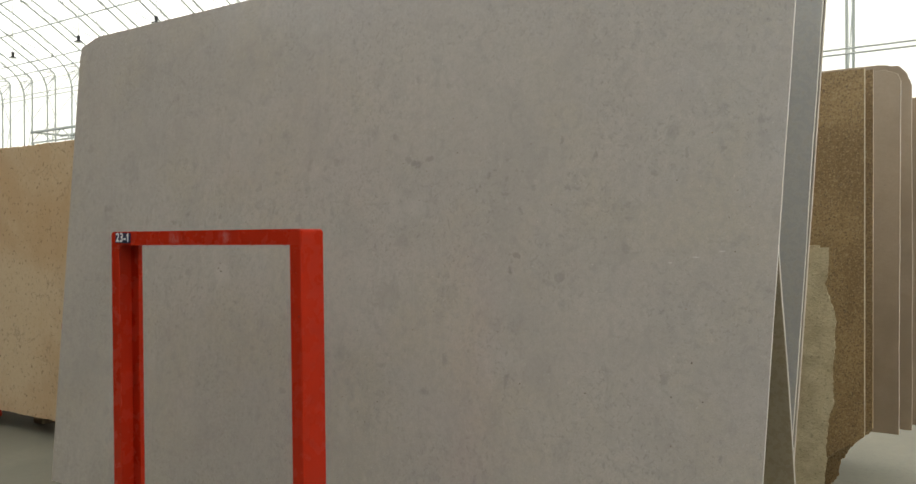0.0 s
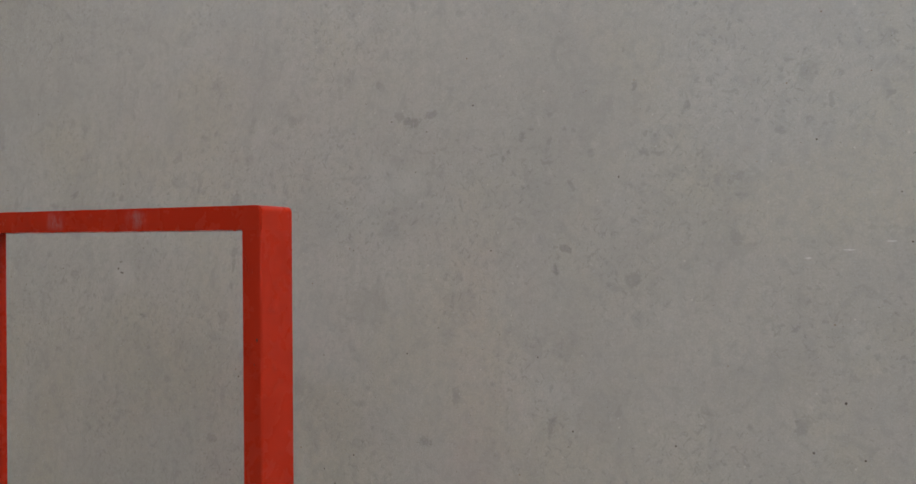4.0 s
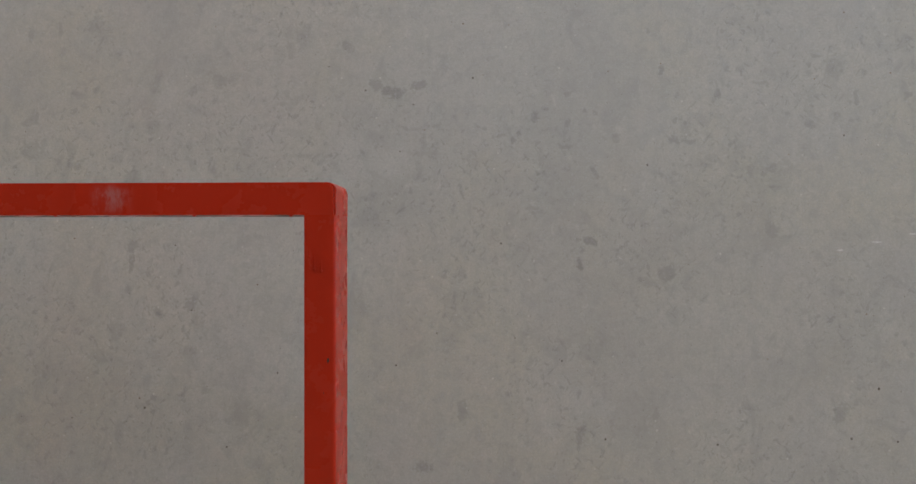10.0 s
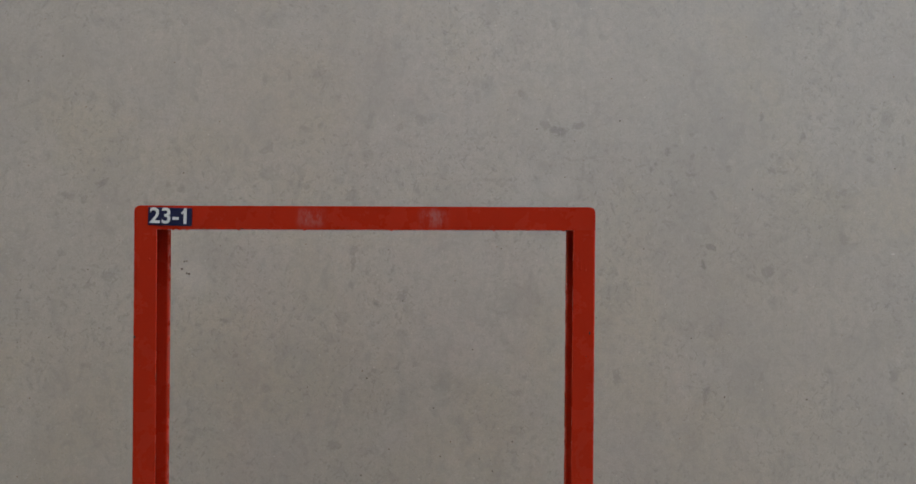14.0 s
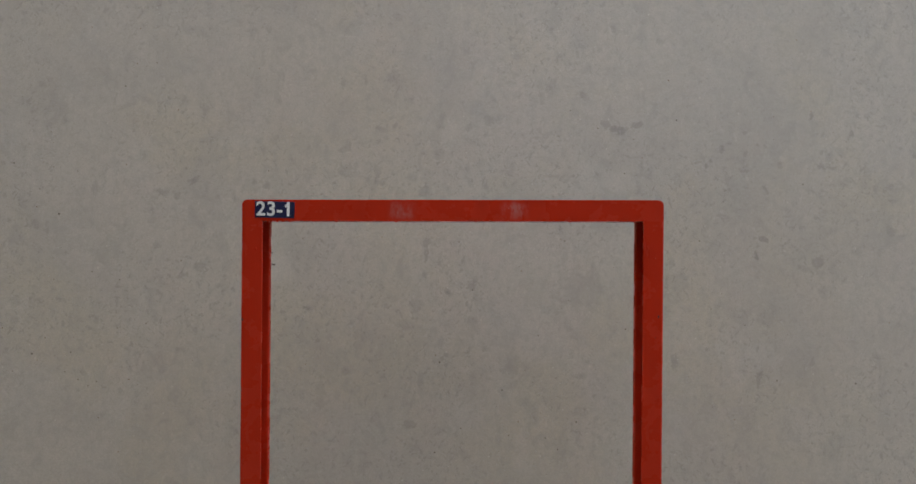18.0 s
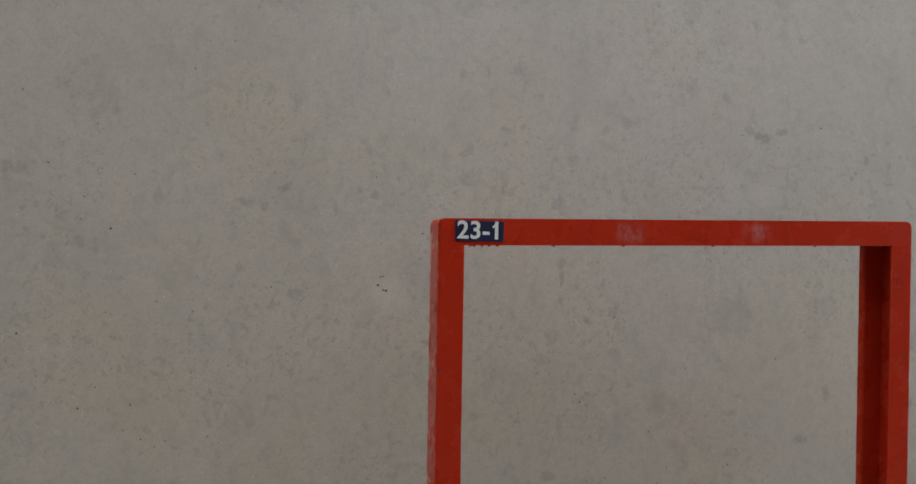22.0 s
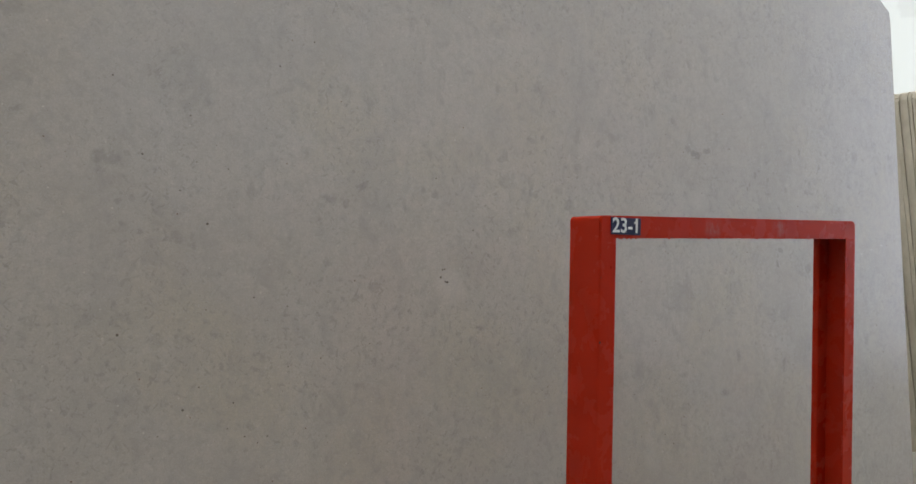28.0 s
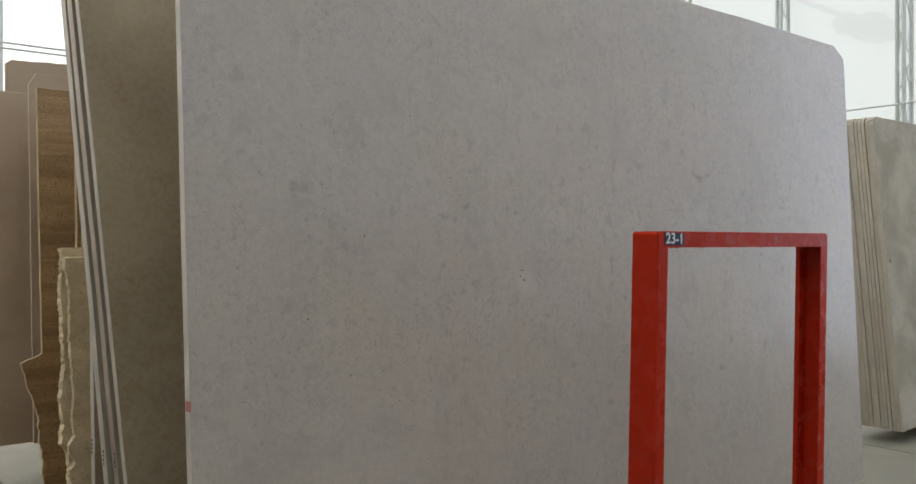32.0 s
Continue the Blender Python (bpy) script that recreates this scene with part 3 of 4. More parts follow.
def arch(x):
    thing = tagged(new("lattice_arch"), "galvanised double-tube lattice arch of the hall", "arch", "lattice arches", kind="structure")
    inner, outer = whole_arch(0.22), whole_arch(0.0)
    shift = -0.06
    for name, pts, dx in (("outer_tube", outer, 0.0), ("inner_tube", inner, shift)):
        part(name, swept(bmesh.new(), [(dx, y, z) for y, z in pts], 0.025), M_TUBE, thing)
    web = bmesh.new()

    def at(pts, s):
        k = min(int(s), len(pts) - 2)
        dx = shift if pts is inner else 0.0
        return Vector((dx, *pts[k])).lerp(Vector((dx, *pts[k + 1])), s - k)

    stops = [k / 5 for k in range(6)] + [1 + k * 0.75 for k in range(1, 42)]
    for k, (a, b) in enumerate(zip(stops, stops[1:])):
        if b < len(inner) - 1:
            p, q = (inner, outer) if k % 2 else (outer, inner)
            rod(web, at(p, a), at(q, b), 0.010, 4)
    part("lattice_web", web, M_WIRE, thing)
    thing.matrix_world = Matrix.Translation((x, 0, 0))
    return thing


def purlin(points, r, label):
    bm = bmesh.new()
    for a, b in zip(points, points[1:]):
        rod(bm, a, b, r, 5)
    return tagged(part("purlin", bm, M_TUBE), label, "purlin", "purlins along the hall", kind="structure")


def end_column(y):
    thing = tagged(new("lattice_column"), "galvanised lattice column at the end wall", "column", "end wall columns", kind="structure")
    top = 9.6 - abs(y - MIRROR_Y) * 0.36
    for name, dx, dy in (("tube", 0, -0.12), ("tube", 0, 0.12), ("tube", -0.20, -0.084)):
        bm = bmesh.new()
        rod(bm, (dx, dy, 0), (dx, dy, top), 0.038, 8)
        part(name, bm, M_TUBE, thing)
    bm = bmesh.new()
    n = int(top / 0.6)
    legs = ((0, -0.12), (-0.20, -0.084), (0, 0.12))
    for k in range(n):
        a, b = k * top / n, (k + 1) * top / n
        for i in range(3):
            p, q = legs[i], legs[(i + 1) % 3]
            if k % 2:
                p, q = q, p
            rod(bm, (*p, a), (*q, b), 0.012, 4)
    part("lattice_web", bm, M_WIRE, thing)
    thing.matrix_world = Matrix.Translation((WALL_X - 0.15, y, 0))
    return thing


def shade_walls():
    """Plain unseen walls added behind the camera, closing the aisle to darken the slab's low and left parts."""
    for name, x0, x1, y0, y1, h in (("shade_wall_south_low", 0.0, 5.0, -5.2, -5.0, 2.4), ("shade_wall_south", -6.2, 0.0, -5.2, -5.0, 5.0), ("shade_wall_west", -6.2, -6.0, -5.0, 0.9, 5.0)):
        bm = bmesh.new()
        box(bm, x0, x1, y0, y1, 0, h)
        tagged(part(name, bm, M_SHADE_WALL), "plain unseen wall added to shade the aisle", "wall", kind="structure")


def brace_wires():
    """Crossed tension wires between the arches along the side wall."""
    bm = bmesh.new()
    y = WALL_Y - 0.2
    xs = ARCH_X[12:27]
    for k, (a, b) in enumerate(zip(xs, xs[1:])):
        for z0, z1 in ((1.0, 2.4), (2.4, 3.9), (3.9, 4.75), (4.75, 5.55), (5.55, 6.2)):
            if (k + int(z0)) % 2:
                a, b = b, a
            rod(bm, (a, y, z0), (b, y, z1), 0.009, 4)
    return tagged(part("brace_wires", bm, M_WIRE), "thin crossed bracing wires along the side wall", "bracing", kind="structure")


def roof_wires():
    """Thin tension wires between purlins under the roof."""
    bm = bmesh.new()
    pts = arch_profile(0.30)
    xs = ARCH_X[8:44]
    for k, (a, b) in enumerate(zip(xs, xs[1:])):
        for i, j in ((7, 9), (9, 11), (11, 13)):
            p, q = (a, b) if (k + i // 2) % 2 else (b, a)
            rod(bm, (p, *pts[i]), (q, *pts[j]), 0.013, 4)
    return tagged(part("roof_wires", bm, M_WIRE), "thin crossed bracing wires under the fabric roof", "bracing", kind="structure")


def hanging_lamp(x, y, z):
    thing = tagged(new("hanging_lamp"), "black high-bay lamp with a pale reflector on a wire", "lamp", "hanging lamps")
    for name, material, r0, r1, a, b in (("housing", M_BLACK, 0.032, 0.04, 0.02, 0.14), ("reflector", M_BLACK, 0.10, 0.085, -0.004, 0.018), ("diffuser", M_SHADE, 0.075, 0.08, -0.014, -0.005), ("wire", M_WIRE, 0.010, 0.010, 0.13, 2.6)):
        bm = bmesh.new()
        bmesh.ops.create_cone(bm, cap_ends=True, segments=14, radius1=r0, radius2=r1, depth=b - a, matrix=Matrix.Translation((0, 0, (a + b) / 2)))
        part(name, bm, material, thing)
    thing.matrix_world = Matrix.Translation((x, y, z))
    return thing


def gantry():
    thing = tagged(new("gantry_beam"), "light grey lattice gantry beam near the side wall", "gantry")
    for y in (10.1, 10.9):
        for z in (3.74, 4.02):
            bm = bmesh.new()
            rod(bm, (-18.9, y, z), (-14.2, y, z), 0.038 if z > 3.9 else 0.024)
            part("chord", bm, M_TUBE, thing)
        bm = bmesh.new()
        for k in range(10):
            x = -18.9 + 0.47 * k
            rod(bm, (x, y, 3.74 + 0.28 * (k % 2)), (x + 0.47, y, 4.02 - 0.28 * (k % 2)), 0.016, 4)
        part("lattice_web", bm, M_TUBE, thing)
    for x in (-18.8, -16.7, -14.3):
        bm = bmesh.new()
        rod(bm, (x, 10.1, 4.02), (x, 10.9, 4.02), 0.03)
        part("cross_tie", bm, M_TUBE, thing)
        for y in (10.1, 10.9):
            bm = bmesh.new()
            rod(bm, (x, y, 0), (x, y, 3.74), 0.035)
            part("leg", bm, M_TUBE, thing)
    return thing


hall()
shade_walls()
brace_wires()
roof_wires()
gantry()
for k in range(3):
    hanging_lamp(-17.7 + 2.78 * k, 9.0, 5.62)
first = arch(ARCH_X[0])
for x in ARCH_X[1:]:
    copy_thing(first, Matrix.Translation((x, 0, 0)))
for z, r in ((3.94, 0.020), (4.02, 0.020), (5.55, 0.018), (5.68, 0.018), (6.05, 0.012)):
    purlin([(BACK_X, WALL_Y - 0.42, z), (WALL_X - 0.1, WALL_Y - 0.42, z)], r * 0.8, "thin galvanised rail along the side wall")
PROFILE = arch_profile(0.42)
for k in (5, 7, 8, 9, 10, 11, 12, 13, 14, 17):
    y, z = PROFILE[k]
    purlin([(BACK_X, y, z), (WALL_X - 0.1, y, z)], 0.022, "galvanised roof purlin")
for k in range(4):
    end_column(3.07 + 2.34 * k)
purlin([(WALL_X - 0.42, -6.3, 3.55), (WALL_X - 0.42, 12.3, 3.55)], 0.016, "thin galvanised rail along the end wall")

# ---- red steel frame ----
W, H, FACE, RAIL, DEPTH = 0.85, 1.1522, 0.042, 0.0432, 0.088


def channel_profile(flip, depth):
    """Section of a post: a channel that opens towards the other post, with a deep rounded lip at the back."""
    r, wall, lip = 0.004, 0.004, 0.071
    pts = [(FACE - 0.001, 0.0), (FACE, 0.001), (FACE, wall - 0.001), (FACE - 0.001, wall), (wall, wall), (wall, lip)]
    for cx, cy, a0 in ((FACE - r, lip + r, -90), (FACE - r, depth - r, 0), (r, depth - r, 90), (r, r, 180)):
        pts += [(cx + r * math.cos(radians(a0 + 30 * k)), cy + r * math.sin(radians(a0 + 30 * k))) for k in range(4)]
    return [(FACE - x, y) for x, y in reversed(pts)] if flip else pts


def chip(x, z, wide, high):
    """A chip of lost paint: a shallow ragged dark patch."""
    rng = random.Random(round(1000 * z))
    bm = bmesh.new()
    slope = max(0.0, 1 - z / (H - RAIL))
    x, front = x - (0.012 if x < 0.4 else 0.003) * slope, 0.018 * slope - 0.0003
    ring = [bm.verts.new((x + wide * rng.uniform(0.6, 1.1) * math.cos(a), front, z + high * rng.uniform(0.6, 1.1) * math.sin(a))) for a in (math.tau * k / 9 for k in range(9))]
    top = bm.faces.new(ring)
    out = bmesh.ops.extrude_face_region(bm, geom=[top])
    for v in out["geom"]:
        if isinstance(v, bmesh.types.BMVert):
            v.co.y += 0.0012
    bmesh.ops.recalc_face_normals(bm, faces=bm.faces)
    return bm


def post(flip, depth, lean):
    bm = bmesh.new()
    pts = channel_profile(flip, depth)
    low, high = [bm.verts.new((x - lean, y + 0.018, 0)) for x, y in pts], [bm.verts.new((x, y, H - RAIL)) for x, y in pts]
    for k in range(len(pts)):
        n = (k + 1) % len(pts)
        bm.faces.new((low[k], low[n], high[n], high[k]))
    bm.faces.new(high)
    bm.faces.new(low[::-1])
    bmesh.ops.recalc_face_normals(bm, faces=bm.faces)
    return bm


def rail_frame():
    thing = tagged(new("steel_frame"), "red painted steel tube frame standing before a grey slab", "steel frame")
    left = part("post", post(False, DEPTH, 0.012), M_RED, thing)
    right = part("post", post(True, DEPTH, 0.003), M_RED, thing)
    right.location.x = W - FACE
    bm = bmesh.new()
    r = 0.011
    ring = [(0, H - RAIL + 0.0), (W, H - RAIL + 0.0)]
    for cx, a0 in ((W - r, 0), (r, 90)):
        ring += [(cx + r * math.cos(radians(a0 + 18 * k)), H - r + r * math.sin(radians(a0 + 18 * k))) for k in range(6)]
    bm = outline_mesh(ring, DEPTH, 0.0)
    rim = [e for e in bm.edges if abs(e.verts[0].co.y - e.verts[1].co.y) < 1e-6 and max(v.co.z for v in e.verts) > H - RAIL + 1e-4]
    bmesh.ops.bevel(bm, geom=rim, offset=0.003, segments=2, affect="EDGES")
    for f in bm.faces:
        f.material_index = 0
    part("top_rail", bm, M_RED, thing)
    # chips of lost paint on the front edges
    for x, z, wide, high in ((0.0035, 0.911, 0.0022, 0.0034), (0.0030, 1.034, 0.0010, 0.0014), (0.840, 0.917, 0.0016, 0.0040), (0.0120, 0.860, 0.0008, 0.0010), (0.834, 0.874, 0.0010, 0.0012), (0.196, 1.1105, 0.0030, 0.0010)):
        part("paint_chip", chip(x, z, wide, high), M_RUST, thing, "dark chip of lost paint")
    bm = bmesh.new()
    bmesh.ops.create_uvsphere(bm, u_segments=8, v_segments=6, radius=1, matrix=Matrix.Translation((0.0285, 0.0, 1.0535)) @ Matrix.Diagonal((0.0022, 0.0016, 0.0030, 1)))
    part("paint_drop", bm, M_RED, thing)
    # runs of paint on one post, and drops under the rail
    for x, z, n in ((0.822, 1.046, 0.009), (0.831, 1.042, 0.007), (0.815, 1.060, 0.006)):
        bm = bmesh.new()
        bmesh.ops.create_uvsphere(bm, u_segments=8, v_segments=6, radius=1, matrix=Matrix.Translation((x, 0.0, z)) @ Matrix.Diagonal((0.0013, 0.0007, n, 1)))
        bmesh.ops.create_uvsphere(bm, u_segments=8, v_segments=6, radius=1, matrix=Matrix.Translation((x, 0.0, z - n)) @ Matrix.Diagonal((0.0019, 0.0012, 0.0026, 1)))
        part("paint_run", bm, M_RED, thing)
    for x in (0.052, 0.058, 0.071, 0.083, 0.096, 0.19, 0.31, 0.47, 0.66, 0.79):
        bm = bmesh.new()
        bmesh.ops.create_uvsphere(bm, u_segments=8, v_segments=6, radius=1, matrix=Matrix.Translation((x, 0.002, H - RAIL)) @ Matrix.Diagonal((0.0026, 0.0018, 0.0024, 1)))
        part("paint_drop", bm, M_RED, thing)
    tag = part("row_label", box(bmesh.new(), 0, 0.079, -0.0022, 0, 0, 0.0328, 0.0006), M_NAVY, thing, "navy plate with white number")
    tag.matrix_local = pose(0.0265, 0, H - 0.0358, 0, 1.4, 0)
    cu = bpy.data.curves.new("number", "FONT")
    cu.body, cu.size, cu.align_x, cu.align_y, cu.extrude = "23-1", 0.0395, "CENTER", "CENTER", 0.0004
    cu.offset = 0.0008
    cu.space_character = 1.04
    cu.materials.append(M_LETTER)
    text = new("number", cu)
    bpy.context.view_layer.update()
    me = bpy.data.meshes.new_from_object(text.evaluated_get(bpy.context.evaluated_depsgraph_get()))
    bpy.data.objects.remove(text)
    number = new("number", me)
    number.parent = tag
    number.matrix_local = pose(0.0395, -0.0024, 0.0164, 90, 0, 0)
    bm = bmesh.new()
    flag = [(0.0, 0.0), (0.0085, 0.0075), (0.0085, 0.0030), (0.0025, -0.0030)]
    bm.faces.new([bm.verts.new((x, -0.0029, z)) for x, z in flag])
    stroke = part("number_stroke", bm, M_LETTER, tag)
    stroke.location = (0.0590, 0, 0.0238)
    return thing


rail_frame()

# ---- stone slabs ----
GREY = [(-1.070, 0.08), (1.905, 0.08), (2.001, 1.935), (1.997, 1.970), (1.922, 2.020), (1.30, 2.030), (-0.10, 2.032), (-0.93, 2.032), (-1.057, 2.000), (-1.070, 1.96)]
main_slab = stone_slab("large polished warm grey limestone slab leaning back", GREY, 0.030, 0.4094, 0.0752, M_MAIN, 0.0007, -0.074, seed=3, rim=M_LIT_RIM, inset=0.0058)
FOSSILS, PITS = [], []


def mark(u, v, wide, high, turn, strength):
    """A grey fossil smudge on the polished face: its place, half width, half height, turn in degrees and strength."""
    FOSSILS.append((u - 0.008, v, wide, high, radians(turn), min(0.9, 1.2 * strength) * (0.56 if wide > 0.02 and high > 0.02 else 0.92)))


def pit(u, v, r):
    """A small open pit in the polished face."""
    PITS.append((u - 0.008, v, r))


def veined(slab, cell=0.03):
    """Divides the polished face into patches, and stores on each the fossils and the pit that touch it."""
    bm = bmesh.new()
    bm.from_mesh(slab.data)
    bm.normal_update()
    flat = [v.co.y for f in bm.faces if f.material_index == 0 and f.normal.y < -0.9 for v in f.verts][0]

    def front_faces():
        return [f for f in bm.faces if all(abs(v.co.y - flat) < 1e-5 for v in f.verts)]

    front = front_faces()
    xs, zs = [v.co.x for f in front for v in f.verts], [v.co.z for f in front for v in f.verts]
    for axis, low, high in ((0, min(xs), max(xs)), (2, min(zs), max(zs))):
        for k in range(1, int((high - low) / cell)):
            at, way = Vector((0, 0, 0)), Vector((0, 0, 0))
            at[axis], way[axis] = low + cell * k, 1.0
            cut = [f for f in front_faces() if min(v.co[axis] for v in f.verts) < at[axis] < max(v.co[axis] for v in f.verts)]
            bmesh.ops.bisect_plane(bm, geom=cut + list({e for f in cut for e in f.edges}) + list({v for f in cut for v in f.verts}), dist=1e-6, plane_co=at, plane_no=way)
    layers = {name: bm.faces.layers.float_vector.new(name) for slot in FOSSIL_SLOTS for name in (slot, slot + "_size")}
    hole = bm.faces.layers.float_vector.new("open_pit")
    for f in bm.faces:
        for slot in FOSSIL_SLOTS:
            f[layers[slot]], f[layers[slot + "_size"]] = (9.0, 0.0, 9.0), (1.0, 0.0, 1.0)
        f[hole] = (9.0, 0.001, 9.0)
    for f in front_faces():
        c = f.calc_center_median()
        half = 0.5 * cell + 0.001
        near = [m for m in FOSSILS if max(abs(c.x - m[0]), abs(c.z - m[1])) < half + 0.014 + 1.6 * max(m[2], m[3])]
        near.sort(key=lambda m: -m[5])
        for slot, (u, v, wide, high, turn, strength) in zip(FOSSIL_SLOTS, near):
            f[layers[slot]], f[layers[slot + "_size"]] = (u, strength, v), (wide, turn, high)
        for u, v, r in PITS:
            if max(abs(c.x - u), abs(c.z - v)) < half + 0.006:
                f[hole] = (u, r, v)
    bm.to_mesh(slab.data)
    bm.free()


mark(0.144, 1.450, 0.0175, 0.0184, 0, 0.25)
mark(0.146, 1.264, 0.0099, 0.0052, -35, 0.35)
mark(0.288, 1.186, 0.0163, 0.0122, 20, 0.35)
mark(0.311, 1.183, 0.0101, 0.0116, 0, 0.35)
mark(0.319, 1.103, 0.0055, 0.0054, 0, 0.40)
mark(0.323, 0.951, 0.0100, 0.0038, -35, 0.30)
mark(0.332, 1.195, 0.0043, 0.0039, 0, 0.35)
mark(0.340, 1.109, 0.0051, 0.0048, 0, 0.30)
mark(0.356, 0.929, 0.0034, 0.0057, 0, 0.25)
mark(0.369, 0.767, 0.0043, 0.0075, 15, 0.35)
mark(0.382, 0.831, 0.0086, 0.0133, 30, 0.20)
mark(0.394, 1.356, 0.0053, 0.0050, -30, 0.35)
mark(0.425, 1.034, 0.0107, 0.0088, 20, 0.30)
mark(0.425, 1.405, 0.0089, 0.0072, 0, 0.25)
mark(0.437, 1.398, 0.0091, 0.0051, 0, 0.25)
mark(0.454, 1.021, 0.0045, 0.0069, 0, 0.30)
mark(0.506, 0.960, 0.0056, 0.0040, 0, 0.25)
mark(0.519, 1.133, 0.0038, 0.0041, 0, 0.35)
mark(0.550, 0.609, 0.0047, 0.0039, 0, 0.30)
mark(0.560, 0.654, 0.0056, 0.0078, -30, 0.30)
mark(0.577, 1.130, 0.0142, 0.0131, 0, 0.20)
mark(0.578, 1.134, 0.0136, 0.0093, 0, 0.28)
mark(0.589, 0.786, 0.0058, 0.0100, 0, 0.20)
mark(0.612, 0.617, 0.0077, 0.0040, 0, 0.30)
mark(0.618, 1.359, 0.0025, 0.0234, 8, 0.25)
mark(0.630, 0.799, 0.0059, 0.0040, 0, 0.25)
mark(0.640, 0.880, 0.0030, 0.0123, 15, 0.30)
mark(0.643, 1.250, 0.0101, 0.0032, -30, 0.25)
mark(0.678, 0.664, 0.0050, 0.0071, -20, 0.25)
mark(0.699, 1.210, 0.0041, 0.0096, 15, 0.25)
mark(0.738, 0.982, 0.0084, 0.0085, 30, 0.25)
mark(0.743, 1.393, 0.0075, 0.0044, 20, 0.30)
mark(0.745, 1.121, 0.0169, 0.0107, 0, 0.40)
mark(0.747, 0.861, 0.0073, 0.0052, 10, 0.30)
mark(0.758, 1.367, 0.0054, 0.0055, 0, 0.40)
mark(0.785, 1.114, 0.0097, 0.0087, 0, 0.40)
mark(0.796, 1.359, 0.0044, 0.0156, 25, 0.25)
mark(0.803, 0.715, 0.0149, 0.0073, 0, 0.30)
mark(0.806, 0.902, 0.0151, 0.0064, -10, 0.45)
mark(0.823, 1.300, 0.0044, 0.0056, 0, 0.30)
mark(0.831, 1.148, 0.0154, 0.0077, -40, 0.45)
mark(0.847, 0.925, 0.0110, 0.0130, 30, 0.30)
mark(0.851, 1.338, 0.0157, 0.0045, 45, 0.30)
mark(0.856, 1.337, 0.0115, 0.0148, -30, 0.25)
mark(0.865, 1.197, 0.0034, 0.0111, 40, 0.25)
mark(0.892, 1.112, 0.0079, 0.0078, -30, 0.30)
mark(0.973, 1.550, 0.0146, 0.0075, 0, 0.20)
mark(0.986, 1.146, 0.0057, 0.0059, 0, 0.30)
mark(1.006, 1.233, 0.0036, 0.0092, 0, 0.30)
mark(1.010, 1.227, 0.0043, 0.0118, 0, 0.25)
mark(1.017, 1.555, 0.0058, 0.0121, 0, 0.30)
mark(1.019, 1.134, 0.0101, 0.0088, 0, 0.40)
mark(1.021, 1.141, 0.0121, 0.0092, 30, 0.30)
mark(1.126, 0.820, 0.0114, 0.0057, 20, 0.30)
mark(1.158, 0.734, 0.0057, 0.0057, 0, 0.35)
mark(1.165, 0.600, 0.0113, 0.0311, 0, 0.20)
mark(1.199, 1.207, 0.0066, 0.0169, 20, 0.20)
mark(1.217, 1.409, 0.0053, 0.0123, 10, 0.25)
mark(1.219, 1.233, 0.0145, 0.0089, -40, 0.30)
mark(1.224, 1.174, 0.0239, 0.0169, 0, 0.25)
mark(1.228, 0.656, 0.0142, 0.0085, 0, 0.30)
mark(1.233, 1.239, 0.0040, 0.0097, 15, 0.30)
mark(1.242, 1.191, 0.0087, 0.0207, 10, 0.20)
mark(1.249, 1.183, 0.0054, 0.0170, 10, 0.25)
mark(1.274, 1.420, 0.0041, 0.0125, -15, 0.30)
mark(1.308, 1.177, 0.0116, 0.0148, 0, 0.20)
mark(1.311, 1.288, 0.0088, 0.0060, 0, 0.30)
mark(1.313, 1.289, 0.0111, 0.0037, 5, 0.35)
mark(1.320, 1.145, 0.0102, 0.0088, 0, 0.35)
mark(1.321, 1.151, 0.0097, 0.0074, 0, 0.30)
mark(1.333, 0.823, 0.0072, 0.0058, 0, 0.35)
mark(1.349, 1.423, 0.0176, 0.0150, -30, 0.20)
mark(1.352, 1.295, 0.0085, 0.0050, -20, 0.30)
mark(1.377, 0.777, 0.0201, 0.0144, 0, 0.22)
mark(1.393, 0.525, 0.0200, 0.0085, 10, 0.35)
mark(1.405, 0.827, 0.0202, 0.0144, 0, 0.22)
mark(1.432, 1.119, 0.0146, 0.0177, 0, 0.25)
mark(1.433, 0.950, 0.0058, 0.0175, 0, 0.45)
mark(1.437, 0.987, 0.0102, 0.0088, -20, 0.35)
mark(1.464, 1.220, 0.0074, 0.0128, -10, 0.22)
mark(1.467, 1.304, 0.0118, 0.0149, 0, 0.22)
mark(1.469, 0.939, 0.0058, 0.0087, 0, 0.30)
mark(1.473, 1.316, 0.0089, 0.0155, 10, 0.25)
mark(1.475, 1.222, 0.0117, 0.0119, 0, 0.22)
mark(1.489, 0.863, 0.0145, 0.0072, 30, 0.40)
mark(1.512, 0.501, 0.0043, 0.0113, 0, 0.30)
mark(1.530, 0.939, 0.0044, 0.0058, 0, 0.35)
mark(1.545, 1.294, 0.0074, 0.0090, 0, 0.25)
mark(1.550, 0.784, 0.0145, 0.0115, 20, 0.25)
mark(1.552, 0.878, 0.0102, 0.0102, 20, 0.40)
mark(1.564, 0.841, 0.0116, 0.0145, 0, 0.22)
mark(1.586, 0.712, 0.0087, 0.0057, 0, 0.25)
mark(1.597, 1.313, 0.0118, 0.0150, 30, 0.28)
mark(1.603, 1.312, 0.0094, 0.0093, 0, 0.35)
